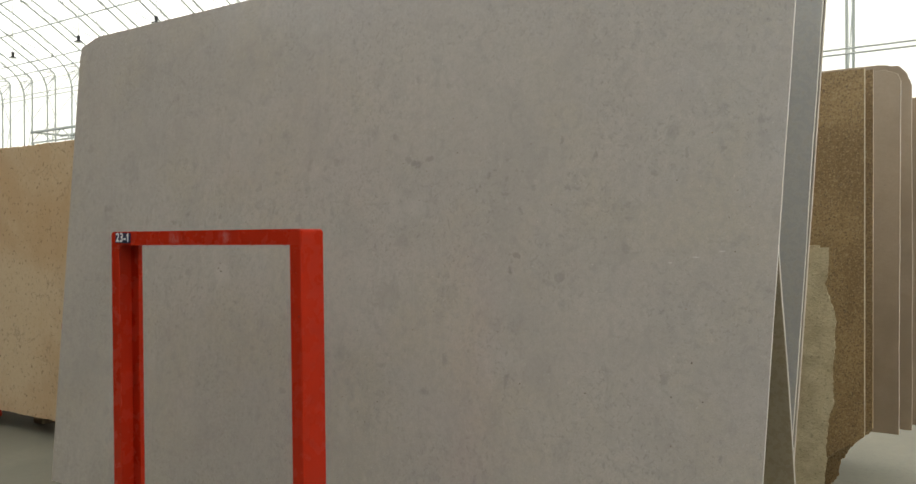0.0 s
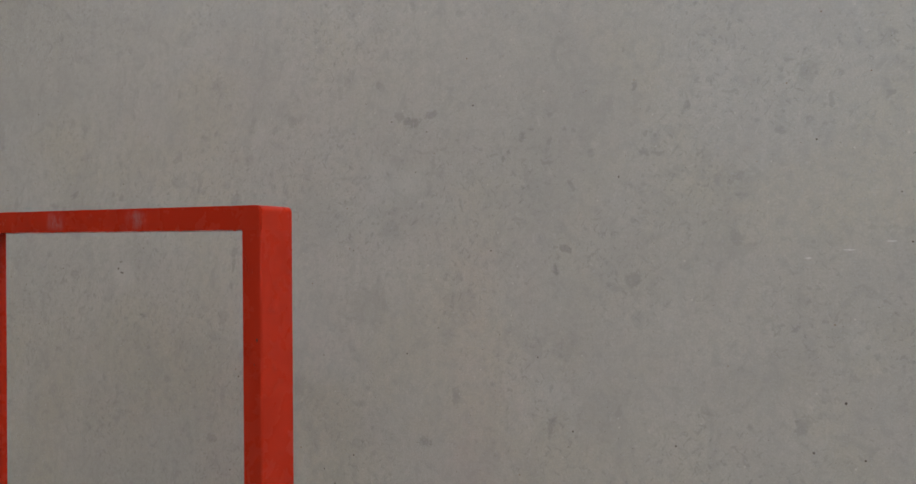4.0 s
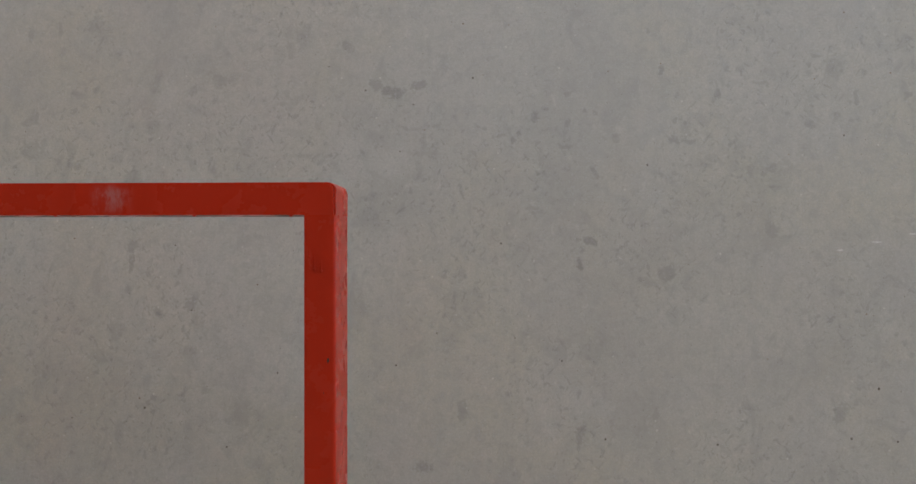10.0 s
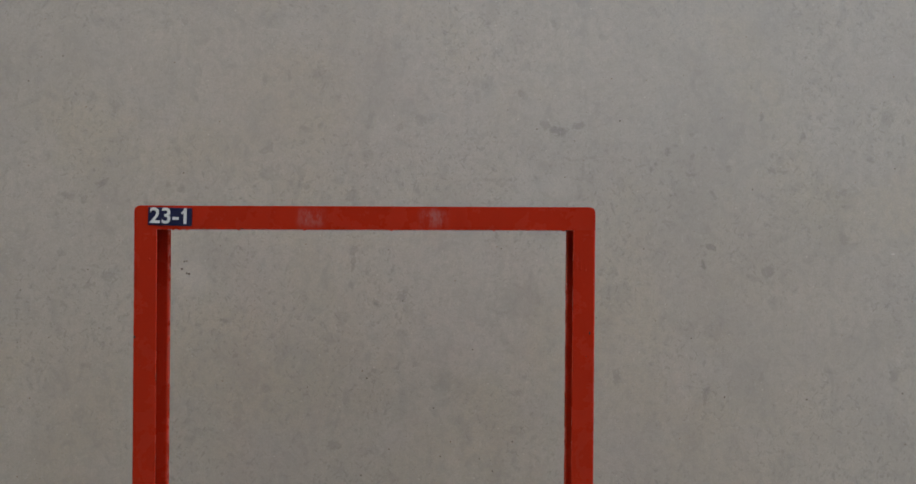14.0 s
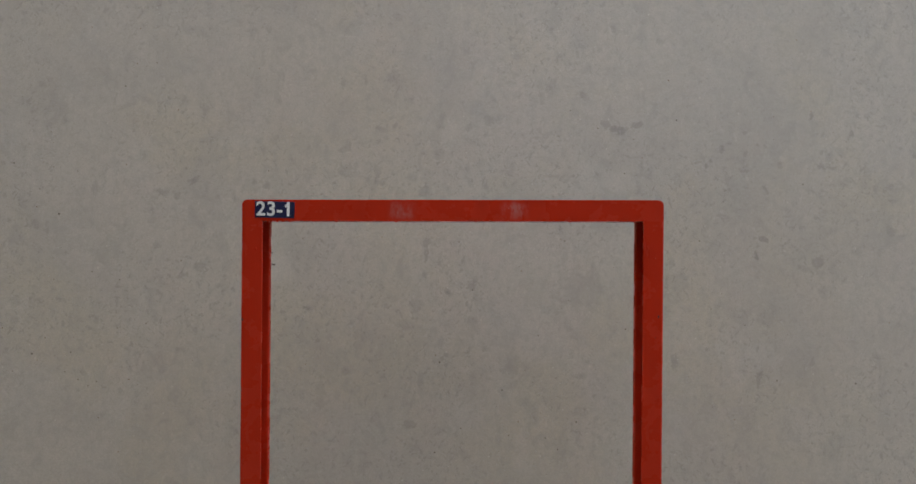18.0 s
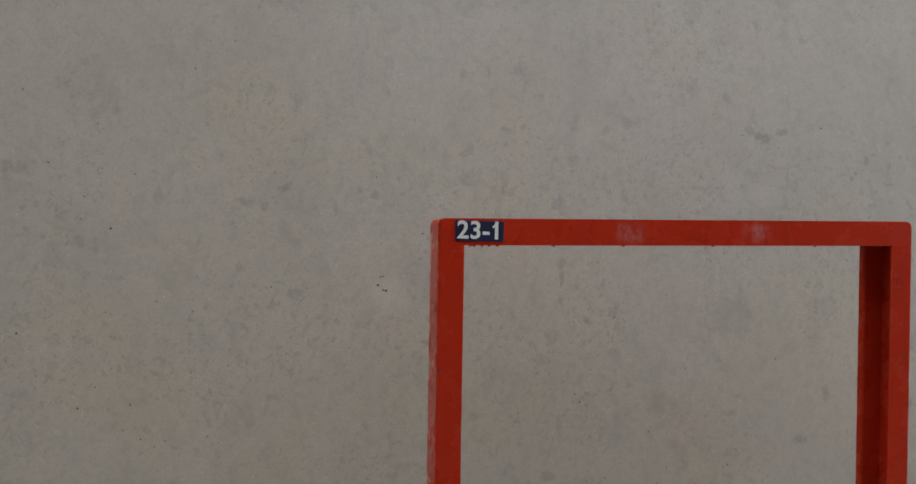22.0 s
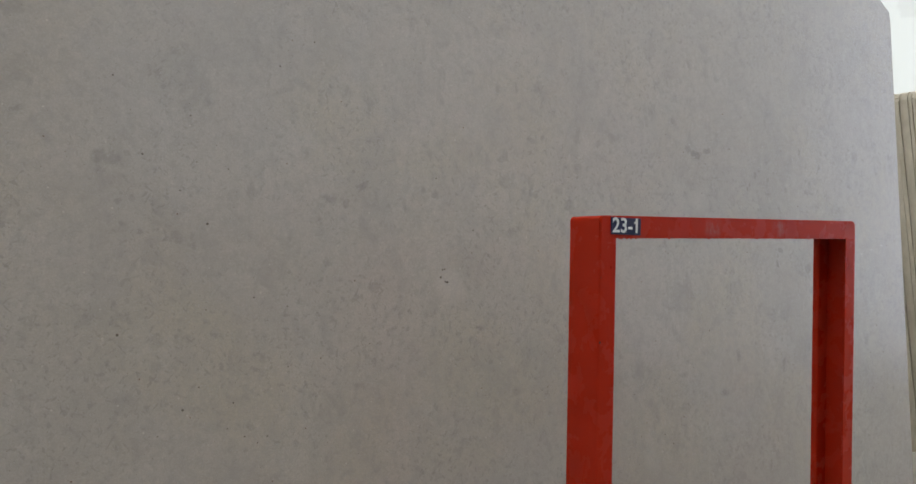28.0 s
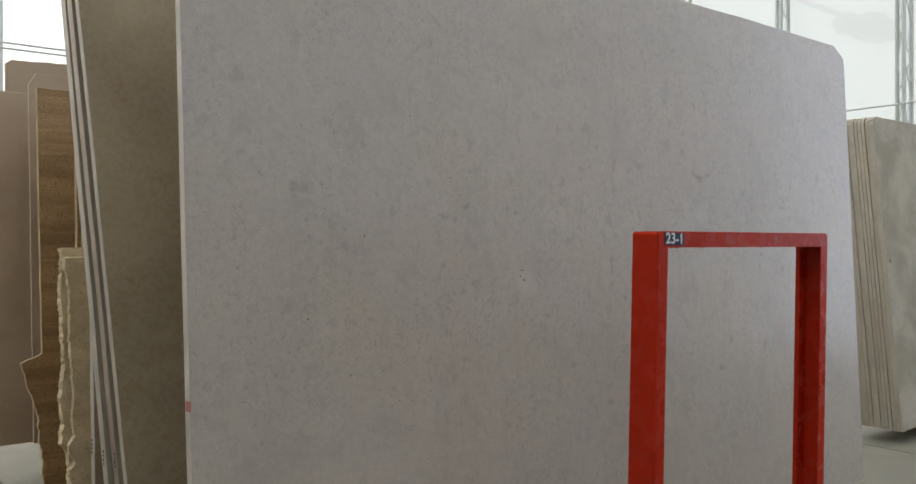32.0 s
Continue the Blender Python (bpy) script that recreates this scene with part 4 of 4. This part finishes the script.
mark(1.651, 0.668, 0.0260, 0.0200, 0, 0.22)
mark(1.709, 0.661, 0.0290, 0.0229, 0, 0.22)
mark(1.722, 1.266, 0.0089, 0.0057, 0, 0.30)
mark(1.727, 1.160, 0.0063, 0.0045, 0, 0.30)
mark(1.737, 1.370, 0.0063, 0.0162, -10, 0.25)
mark(1.741, 1.371, 0.0060, 0.0151, 0, 0.22)
mark(1.748, 1.402, 0.0278, 0.0162, 0, 0.20)
mark(1.748, 1.404, 0.0209, 0.0151, 0, 0.20)
mark(1.758, 1.162, 0.0100, 0.0057, -30, 0.30)
mark(1.762, 1.162, 0.0207, 0.0059, 0, 0.25)
mark(1.779, 1.107, 0.0111, 0.0067, 0, 0.25)
mark(1.781, 0.468, 0.0260, 0.0283, 0, 0.20)
mark(1.829, 0.645, 0.0143, 0.0064, 0, 0.30)
mark(1.831, 1.488, 0.0045, 0.0122, 0, 0.30)
mark(1.832, 0.863, 0.0420, 0.0488, 0, 0.28)
mark(1.840, 0.646, 0.0087, 0.0072, 0, 0.22)
mark(1.848, 1.379, 0.0086, 0.0091, 0, 0.35)
mark(1.853, 1.375, 0.0090, 0.0091, 0, 0.30)
mark(1.856, 0.856, 0.0323, 0.0408, 0, 0.28)
mark(1.905, 1.300, 0.0120, 0.0067, 30, 0.40)
mark(1.908, 1.045, 0.0059, 0.0076, -20, 0.20)
mark(1.929, 1.558, 0.0075, 0.0123, -30, 0.35)
mark(1.935, 1.287, 0.0237, 0.0100, 10, 0.60)
mark(1.954, 1.262, 0.0059, 0.0044, -40, 0.40)
mark(1.986, 1.298, 0.0163, 0.0066, -10, 0.45)
mark(1.997, 1.188, 0.0046, 0.0153, 5, 0.25)
mark(1.999, 0.580, 0.0134, 0.0102, 0, 0.45)
mark(2.009, 1.166, 0.0253, 0.0054, 0, 0.20)
mark(2.021, 1.220, 0.0115, 0.0044, 0, 0.30)
mark(2.053, 0.831, 0.0223, 0.0260, 0, 0.18)
mark(2.054, 1.521, 0.0121, 0.0092, 0, 0.25)
mark(2.074, 0.680, 0.0077, 0.0184, 0, 0.35)
mark(2.074, 0.878, 0.0421, 0.0313, 0, 0.28)
mark(2.094, 1.166, 0.0067, 0.0054, 0, 0.25)
mark(2.112, 1.213, 0.0045, 0.0032, 0, 0.40)
mark(2.145, 1.200, 0.0088, 0.0043, 0, 0.45)
mark(2.167, 1.188, 0.0033, 0.0074, 0, 0.50)
mark(2.179, 1.205, 0.0054, 0.0042, 0, 0.50)
mark(2.200, 1.061, 0.0129, 0.0042, 0, 0.20)
mark(2.208, 1.239, 0.0065, 0.0127, -25, 0.50)
mark(2.229, 1.252, 0.0054, 0.0032, 0, 0.40)
mark(2.238, 1.229, 0.0096, 0.0063, -30, 0.40)
mark(2.256, 1.019, 0.0042, 0.0062, -20, 0.25)
mark(2.266, 1.040, 0.0063, 0.0051, 0, 0.25)
mark(2.268, 1.179, 0.0147, 0.0052, 0, 0.35)
mark(2.272, 1.224, 0.0042, 0.0084, 10, 0.45)
mark(2.274, 1.282, 0.0063, 0.0053, 0, 0.35)
mark(2.289, 1.002, 0.0062, 0.0041, 0, 0.40)
mark(2.291, 0.639, 0.0061, 0.0235, 15, 0.40)
mark(2.292, 0.956, 0.0036, 0.0122, -10, 0.60)
mark(2.292, 1.285, 0.0042, 0.0042, 0, 0.30)
mark(2.302, 1.246, 0.0052, 0.0042, 20, 0.45)
mark(2.308, 1.001, 0.0144, 0.0061, 20, 0.55)
mark(2.320, 1.129, 0.0052, 0.0123, -30, 0.45)
mark(2.322, 1.242, 0.0052, 0.0042, -20, 0.35)
mark(2.362, 1.195, 0.0071, 0.0092, -20, 0.30)
mark(2.413, 0.920, 0.0118, 0.0099, 0, 0.22)
mark(2.423, 1.399, 0.0040, 0.0052, 0, 0.40)
mark(2.430, 0.682, 0.0048, 0.0115, 10, 0.25)
mark(2.451, 1.324, 0.0060, 0.0092, 15, 0.45)
mark(2.452, 0.940, 0.0156, 0.0138, -20, 0.40)
mark(2.470, 1.189, 0.0098, 0.0060, 35, 0.40)
mark(2.471, 1.229, 0.0059, 0.0061, 0, 0.35)
mark(2.476, 1.068, 0.0097, 0.0060, -20, 0.25)
mark(2.502, 1.186, 0.0116, 0.0040, 5, 0.40)
mark(2.551, 1.278, 0.0057, 0.0120, 5, 0.45)
mark(2.603, 0.696, 0.0164, 0.0074, 20, 0.25)
mark(2.611, 1.137, 0.0056, 0.0097, 15, 0.25)
mark(2.632, 1.123, 0.0055, 0.0048, 0, 0.30)
mark(2.632, 1.297, 0.0130, 0.0040, 10, 0.30)
mark(2.645, 1.018, 0.0128, 0.0134, 0, 0.25)
mark(2.647, 1.136, 0.0110, 0.0087, 0, 0.40)
mark(2.650, 1.101, 0.0055, 0.0029, 0, 0.35)
mark(2.671, 0.672, 0.0062, 0.0055, -20, 0.30)
mark(2.674, 1.136, 0.0131, 0.0125, 0, 0.20)
mark(2.692, 1.292, 0.0045, 0.0049, 0, 0.30)
mark(2.720, 1.332, 0.0072, 0.0049, -10, 0.35)
mark(2.723, 1.216, 0.0107, 0.0067, 0, 0.40)
mark(2.733, 1.348, 0.0090, 0.0049, 20, 0.30)
mark(2.749, 0.693, 0.0052, 0.0027, 10, 0.50)
mark(2.757, 0.678, 0.0086, 0.0081, -30, 0.35)
mark(2.764, 0.690, 0.0123, 0.0118, 0, 0.25)
mark(2.765, 1.325, 0.0157, 0.0185, 0, 0.25)
mark(2.772, 1.232, 0.0053, 0.0076, 0, 0.25)
mark(2.800, 0.902, 0.0043, 0.0037, 0, 0.35)
mark(2.807, 1.267, 0.0035, 0.0114, 5, 0.35)
mark(2.823, 1.316, 0.0052, 0.0057, -20, 0.40)
mark(2.865, 0.827, 0.0041, 0.0054, 0, 0.30)
mark(2.871, 0.671, 0.0041, 0.0035, 0, 0.40)
mark(2.872, 1.035, 0.0084, 0.0055, 0, 0.25)
mark(2.897, 1.035, 0.0116, 0.0055, 0, 0.25)
mark(2.901, 1.271, 0.0117, 0.0066, -30, 0.45)
mark(2.969, 1.514, 0.0071, 0.0118, 0, 0.35)
mark(2.989, 1.336, 0.0056, 0.0131, 0, 0.40)
pit(0.311, 1.343, 0.0018)
pit(0.311, 0.853, 0.0026)
pit(0.355, 1.177, 0.0020)
pit(0.362, 1.195, 0.0020)
pit(0.380, 0.658, 0.0015)
pit(0.427, 0.702, 0.0024)
pit(0.431, 1.127, 0.0015)
pit(0.455, 1.277, 0.0015)
pit(0.459, 0.743, 0.0015)
pit(0.465, 1.185, 0.0013)
pit(0.476, 0.892, 0.0015)
pit(0.483, 1.062, 0.0026)
pit(0.513, 0.656, 0.0015)
pit(0.526, 0.706, 0.0018)
pit(0.528, 1.174, 0.0018)
pit(0.547, 0.637, 0.0018)
pit(0.573, 0.621, 0.0015)
pit(0.574, 0.913, 0.0018)
pit(0.594, 0.632, 0.0018)
pit(0.643, 0.768, 0.0015)
pit(0.645, 1.399, 0.0018)
pit(0.645, 0.892, 0.0015)
pit(0.716, 0.779, 0.0015)
pit(0.724, 1.442, 0.0020)
pit(0.725, 1.462, 0.0018)
pit(0.802, 0.941, 0.0018)
pit(0.833, 0.802, 0.0015)
pit(1.019, 1.174, 0.0015)
pit(1.023, 1.176, 0.0018)
pit(1.041, 0.931, 0.0022)
pit(1.115, 0.999, 0.0013)
pit(1.122, 1.054, 0.0022)
pit(1.329, 0.661, 0.0013)
pit(1.352, 1.509, 0.0013)
pit(1.458, 0.453, 0.0020)
pit(1.470, 0.681, 0.0022)
pit(1.520, 0.990, 0.0015)
pit(1.524, 0.513, 0.0015)
pit(1.555, 0.866, 0.0018)
pit(1.630, 0.610, 0.0020)
pit(1.646, 0.496, 0.0015)
pit(1.724, 0.749, 0.0015)
pit(1.740, 0.489, 0.0018)
pit(1.771, 0.460, 0.0020)
pit(1.794, 0.993, 0.0015)
pit(1.812, 1.337, 0.0015)
pit(1.819, 0.529, 0.0022)
pit(1.884, 1.290, 0.0020)
pit(1.949, 0.765, 0.0018)
pit(1.952, 1.170, 0.0015)
pit(1.977, 1.261, 0.0015)
pit(2.025, 0.825, 0.0013)
pit(2.091, 1.312, 0.0022)
pit(2.145, 0.994, 0.0018)
pit(2.171, 0.817, 0.0013)
pit(2.258, 0.775, 0.0018)
pit(2.337, 0.633, 0.0020)
pit(2.420, 1.142, 0.0020)
pit(2.540, 0.626, 0.0022)
pit(2.779, 0.640, 0.0024)
pit(2.782, 1.196, 0.0018)
pit(2.816, 0.745, 0.0018)
pit(2.830, 0.730, 0.0026)
pit(2.860, 0.636, 0.0018)
pit(2.905, 1.098, 0.0013)
pit(2.917, 1.097, 0.0013)
pit(2.933, 1.011, 0.0018)
pit(2.937, 1.164, 0.0013)
veined(main_slab)
bm = bmesh.new()
box(bm, -0.0016, 0.002, -0.0006, 0.024, 0.660, 0.684, 0.0004)
part("paint_stain", bm, flat_paint("faded_red_stain", (0.42, 0.16, 0.13), 0.6), main_slab, "faded red paint stain")
# leaning slabs just behind it
a_slab = stone_slab("grey unpolished limestone slab leaning back, rust stains", [(-1.073, 0.080), (1.885, 0.077), (1.985, 2.063), (-1.216, 2.060)], 0.032, 0.780, 0.10, M_BACK, 0.001, 0.40, seed=5, inset=0.004)
b_slab = stone_slab("grey sawn limestone slab leaning back", [(-1.079, 0.079), (1.884, 0.077), (1.984, 2.083), (-1.219, 2.081)], 0.045, 0.850, 0.10, M_BLUE, 0.001, -0.10, seed=6, rim=M_TAUPE_EDGE, inset=0.006)
c_slab = stone_slab("grey limestone slab leaning back, last of three", [(-1.098, 0.079), (1.859, 0.076), (1.859, 2.104), (-1.218, 2.101)], 0.045, 0.8965, 0.105, M_BLUE, 0.002, -0.10, seed=7)
stone_slab("narrow grey limestone offcut leaning the other way", [(1.012, 0.360), (1.926, 0.358), (1.923, 1.400), (1.012, 1.400)], 0.012, 0.8235, -0.268, M_BACK, 0.001, seed=8)
d_slab = stone_slab("low upright pale limestone slab behind leaning slabs", [(-1.121, 0.079), (0.907, 0.079), (0.907, 1.040), (-1.127, 1.040)], 0.036, 1.06, 0.02, M_TAUPE, 0.001, seed=9)
ink_bars(a_slab, 0.37, 4, -0.026)
ink_bars(b_slab, 0.45, 4, -0.034)
ink_bars(c_slab, 0.45, 4, -0.031)
ink_bars(d_slab, 0.45, 4, -0.007)
# cream rough-edged slabs
stone_slab("cream stone slab with broken wavy ends", [(-1.113, 0.098), (1.888, 0.093), (1.905, 0.442), (1.925, 0.568), (1.927, 0.739), (1.935, 0.844), (1.898, 0.972), (1.911, 1.036), (1.911, 1.092), (-1.135, 1.075), (-1.137, 1.041), (-1.124, 0.969), (-1.124, 0.861), (-1.113, 0.626), (-1.118, 0.572), (-1.110, 0.526), (-1.127, 0.498), (-1.127, 0.474), (-1.110, 0.445), (-1.128, 0.421), (-1.118, 0.34)], 0.03, 1.34, 0.03, M_ROUGH, (0.004, 0.004, 0.004, 0.004, 0.004, 0.004, 0.003, 0.001, 0.001) + (0.0026,) * 12, 0.6, seed=11, rim=M_ROUGH, broken=0.005, inset=0.012)
stone_slab("cream stone slab with a rough broken end", [(-1.140, 0.097), (1.875, 0.093), (1.875, 1.100), (-1.138, 1.104), (-1.132, 1.076), (-1.135, 1.040), (-1.138, 0.985), (-1.139, 0.938), (-1.128, 0.740), (-1.141, 0.624), (-1.132, 0.555), (-1.139, 0.519), (-1.140, 0.492), (-1.120, 0.458), (-1.113, 0.395)], 0.05, 1.385, 0.03, M_ROUGH, (0.004, 0.005, 0.001) + (0.0028,) * 12, 0.6, seed=12, rim=M_ROUGH, broken=0.005, inset=0.012)
# brown shell-stone stack
stone_slab("brown shell-limestone slab with a broken lower corner", [(-1.004, 0.157), (1.798, 0.112), (1.825, 0.191), (1.831, 0.279), (1.898, 0.341), (1.965, 0.390), (1.965, 1.766), (-1.004, 1.742)], 0.03, 1.66, 0.04, M_BROWN, (0.002, 0.006, 0.005, 0.004, 0.004, 0.0, 0.001, 0.001), 2.4, seed=13, rim=M_SAND)
stone_slab("brown shell-limestone slab second in the stack", [(-0.992, 0.146), (1.806, 0.101), (1.818, 0.153), (1.853, 0.196), (1.861, 0.259), (1.941, 0.364), (1.974, 0.388), (1.976, 1.783), (-0.992, 1.753)], 0.03, 1.80, 0.04, M_BROWN, (0.0, 0.006, 0.007, 0.007, 0.006, 0.004, 0.0, 0.001, 0.001), 2.4, seed=14, rim=M_BROWN, broken=0.008, drift=(-0.02, -0.02))
stone_slab("brown shell-limestone slab third in the stack", [(-0.973, 0.216), (1.333, 0.210), (1.333, 1.727), (-0.973, 1.723)], 0.03, 1.87, 0.04, M_BROWN, 0.001, 2.4, seed=15, rim=M_SAND)
stone_slab("dark brown banded stone slab with a jagged lower end", [(-1.043, 0.145), (1.489, 0.138), (1.489, 1.748), (-1.053, 1.743), (-1.048, 0.688), (-1.123, 0.653), (-1.108, 0.597), (-1.063, 0.447)], 0.03, 2.13, 0.075, M_BAND, (0.002, 0.001, 0.001, 0.001, 0.003, 0.003, 0.004, 0.006), seed=16, rim=M_SAND)
# taupe slabs further back
stone_slab("taupe limestone slab with clipped upper corners", [(-1.020, 0.270), (2.003, 0.262), (2.010, 1.826), (1.998, 1.857), (1.948, 1.880), (-1.000, 1.855), (-1.030, 1.805)], 0.02, 2.49, 0.04, M_TAUPE, 0.001, rim=M_TAUPE_EDGE, seed=17)
stone_slab("taupe limestone slab, low and long", [(-1.624, 0.224), (1.804, 0.215), (1.804, 1.812), (-1.624, 1.805)], 0.02, 2.74, 0.04, M_TAUPE, 0.001, rim=M_TAUPE_EDGE, seed=18)
stone_slab("tall taupe limestone slab with rounded corner", [(-1.058, 0.208), (2.013, 0.198), (2.013, 1.874), (1.993, 1.936), (1.953, 1.976), (1.858, 1.989), (0.372, 1.997), (-0.768, 1.999), (-1.018, 1.992), (-1.050, 1.969)], 0.02, 2.93, 0.04, M_TAUPE, 0.002, rim=M_TAUPE_EDGE, seed=19)
stone_slab("taupe limestone slab at the back of the stack", [(-0.931, 0.207), (2.047, 0.197), (2.047, 1.834), (-0.931, 1.826)], 0.02, 3.08, 0.04, M_TAUPE, 0.001, rim=M_TAUPE_EDGE, seed=20)
# off-white stack in the next row
y = 0.735
STACK = ((0.028, 0.001), (0.022, 0.001), (0.017, 0.005), (0.020, 0.001), (0.018, 0.001), (0.024, 0.002), (0.016, 0.001), (0.020, 0.001), (0.018, 0.001), (0.022, 0.001), (0.018, 0.001), (0.020, 0.001))
for k, (th, gap) in enumerate(STACK):
    x = 2.914 + 0.004 * math.sin(2.3 * k)
    slab = stone_slab("off-white stone slab with chipped edges leaning in a stack", [(x + 0.085, 0.078), (5.94, 0.078), (5.94, 1.813), (x + 0.08, 1.838), (x + 0.052, 1.823), (x + 0.042, 1.793)], th, y, 0.081, M_WHITE, (0.005, 0.001, 0.003, 0.002, 0.002, 0.0012), seed=30 + k, rim=M_WHITE_EDGE, group="off-white slabs in a stack", bevel=0.0014)
    y += th + gap
    if k == 0:
        bm = bmesh.new()
        swept_ring = [(0.0075 * math.cos(math.tau * q / 14), 0.0075 * math.sin(math.tau * q / 14)) for q in range(15)]
        for (a, b), (c, d) in zip(swept_ring, swept_ring[1:]):
            rod(bm, (a, 0, b), (c, 0, d), 0.0014, 5)
        ring = part("drill_ring", bm, M_INK, slab, "dark round drill mark")
        ring.location = (0.02, -0.0005, 0.945)
# apricot slabs in the row on the other side
# slabs behind the first are unseen, added to darken the gap beneath
for k, y in enumerate((1.03, 1.09, 1.16, 1.35, 1.43, 1.51)):
    stone_slab("apricot limestone slab with brown cracks, upright", [(-5.130, 0.093), (-1.862, 0.105), (-1.862, 1.693), (-5.130, 1.720)], 0.03, y, 0.01, M_ORANGE, (0.004, 0.001, 0.003, 0.001), seed=40 + k, rim=M_ORANGE, broken=0.004)
bm = bmesh.new()
box(bm, -5.0, -2.72, 1.00, 1.045, 0.06, 0.105, 0.004)
tagged(part("rack_bar", bm, M_RED), "red steel rack bar under apricot slabs", "rack bar")


def bearer(x, y0, y1, h):
    bm = bmesh.new()
    box(bm, x - 0.05, x + 0.05, y0, y1, 0, h, 0.004)
    return tagged(part("timber_bearer", bm, M_WOOD), "weathered timber bearer under the slabs", "timber", "timber bearers")


for x in (-0.55, 0.45, 1.35):
    bearer(x, 0.40, 0.50, 0.08)
    bearer(x, 1.20, 1.50, 0.10)
    bearer(x, 1.62, 2.25, 0.145)
    bearer(x, 2.47, 2.55, 0.27)
    bearer(x, 2.70, 2.80, 0.225)
    bearer(x, 2.90, 3.15, 0.212)
for x in (3.5, 4.4, 5.3):
    bearer(x, 0.70, 1.05, 0.085)
for x in (-4.6, -3.7, -2.6, -2.0):
    bearer(x, 1.20, 1.56, 0.115)
for x in (-0.85, 0.2, 1.25):
    bearer(x, 0.70, 1.12, 0.08)
for x in (1.15, 1.75):
    bearer(x, 0.78, 0.822, 0.36)
# unseen sleepers added to block light under the stack and darken the floor
for x0, x1, y, h in ((-0.85, 1.45, 1.95, 0.13), (-0.85, 1.42, 2.35, 0.20), (-0.8, 1.4, 2.63, 0.2), (-0.8, 1.4, 2.86, 0.2)):
    bm = bmesh.new()
    box(bm, x0, x1, y - 0.05, y + 0.03, 0, h, 0.004)
    tagged(part("timber_sleeper", bm, M_WOOD), "long unseen timber sleeper added to shade the floor under the slab stack", "timber", "timber sleepers")
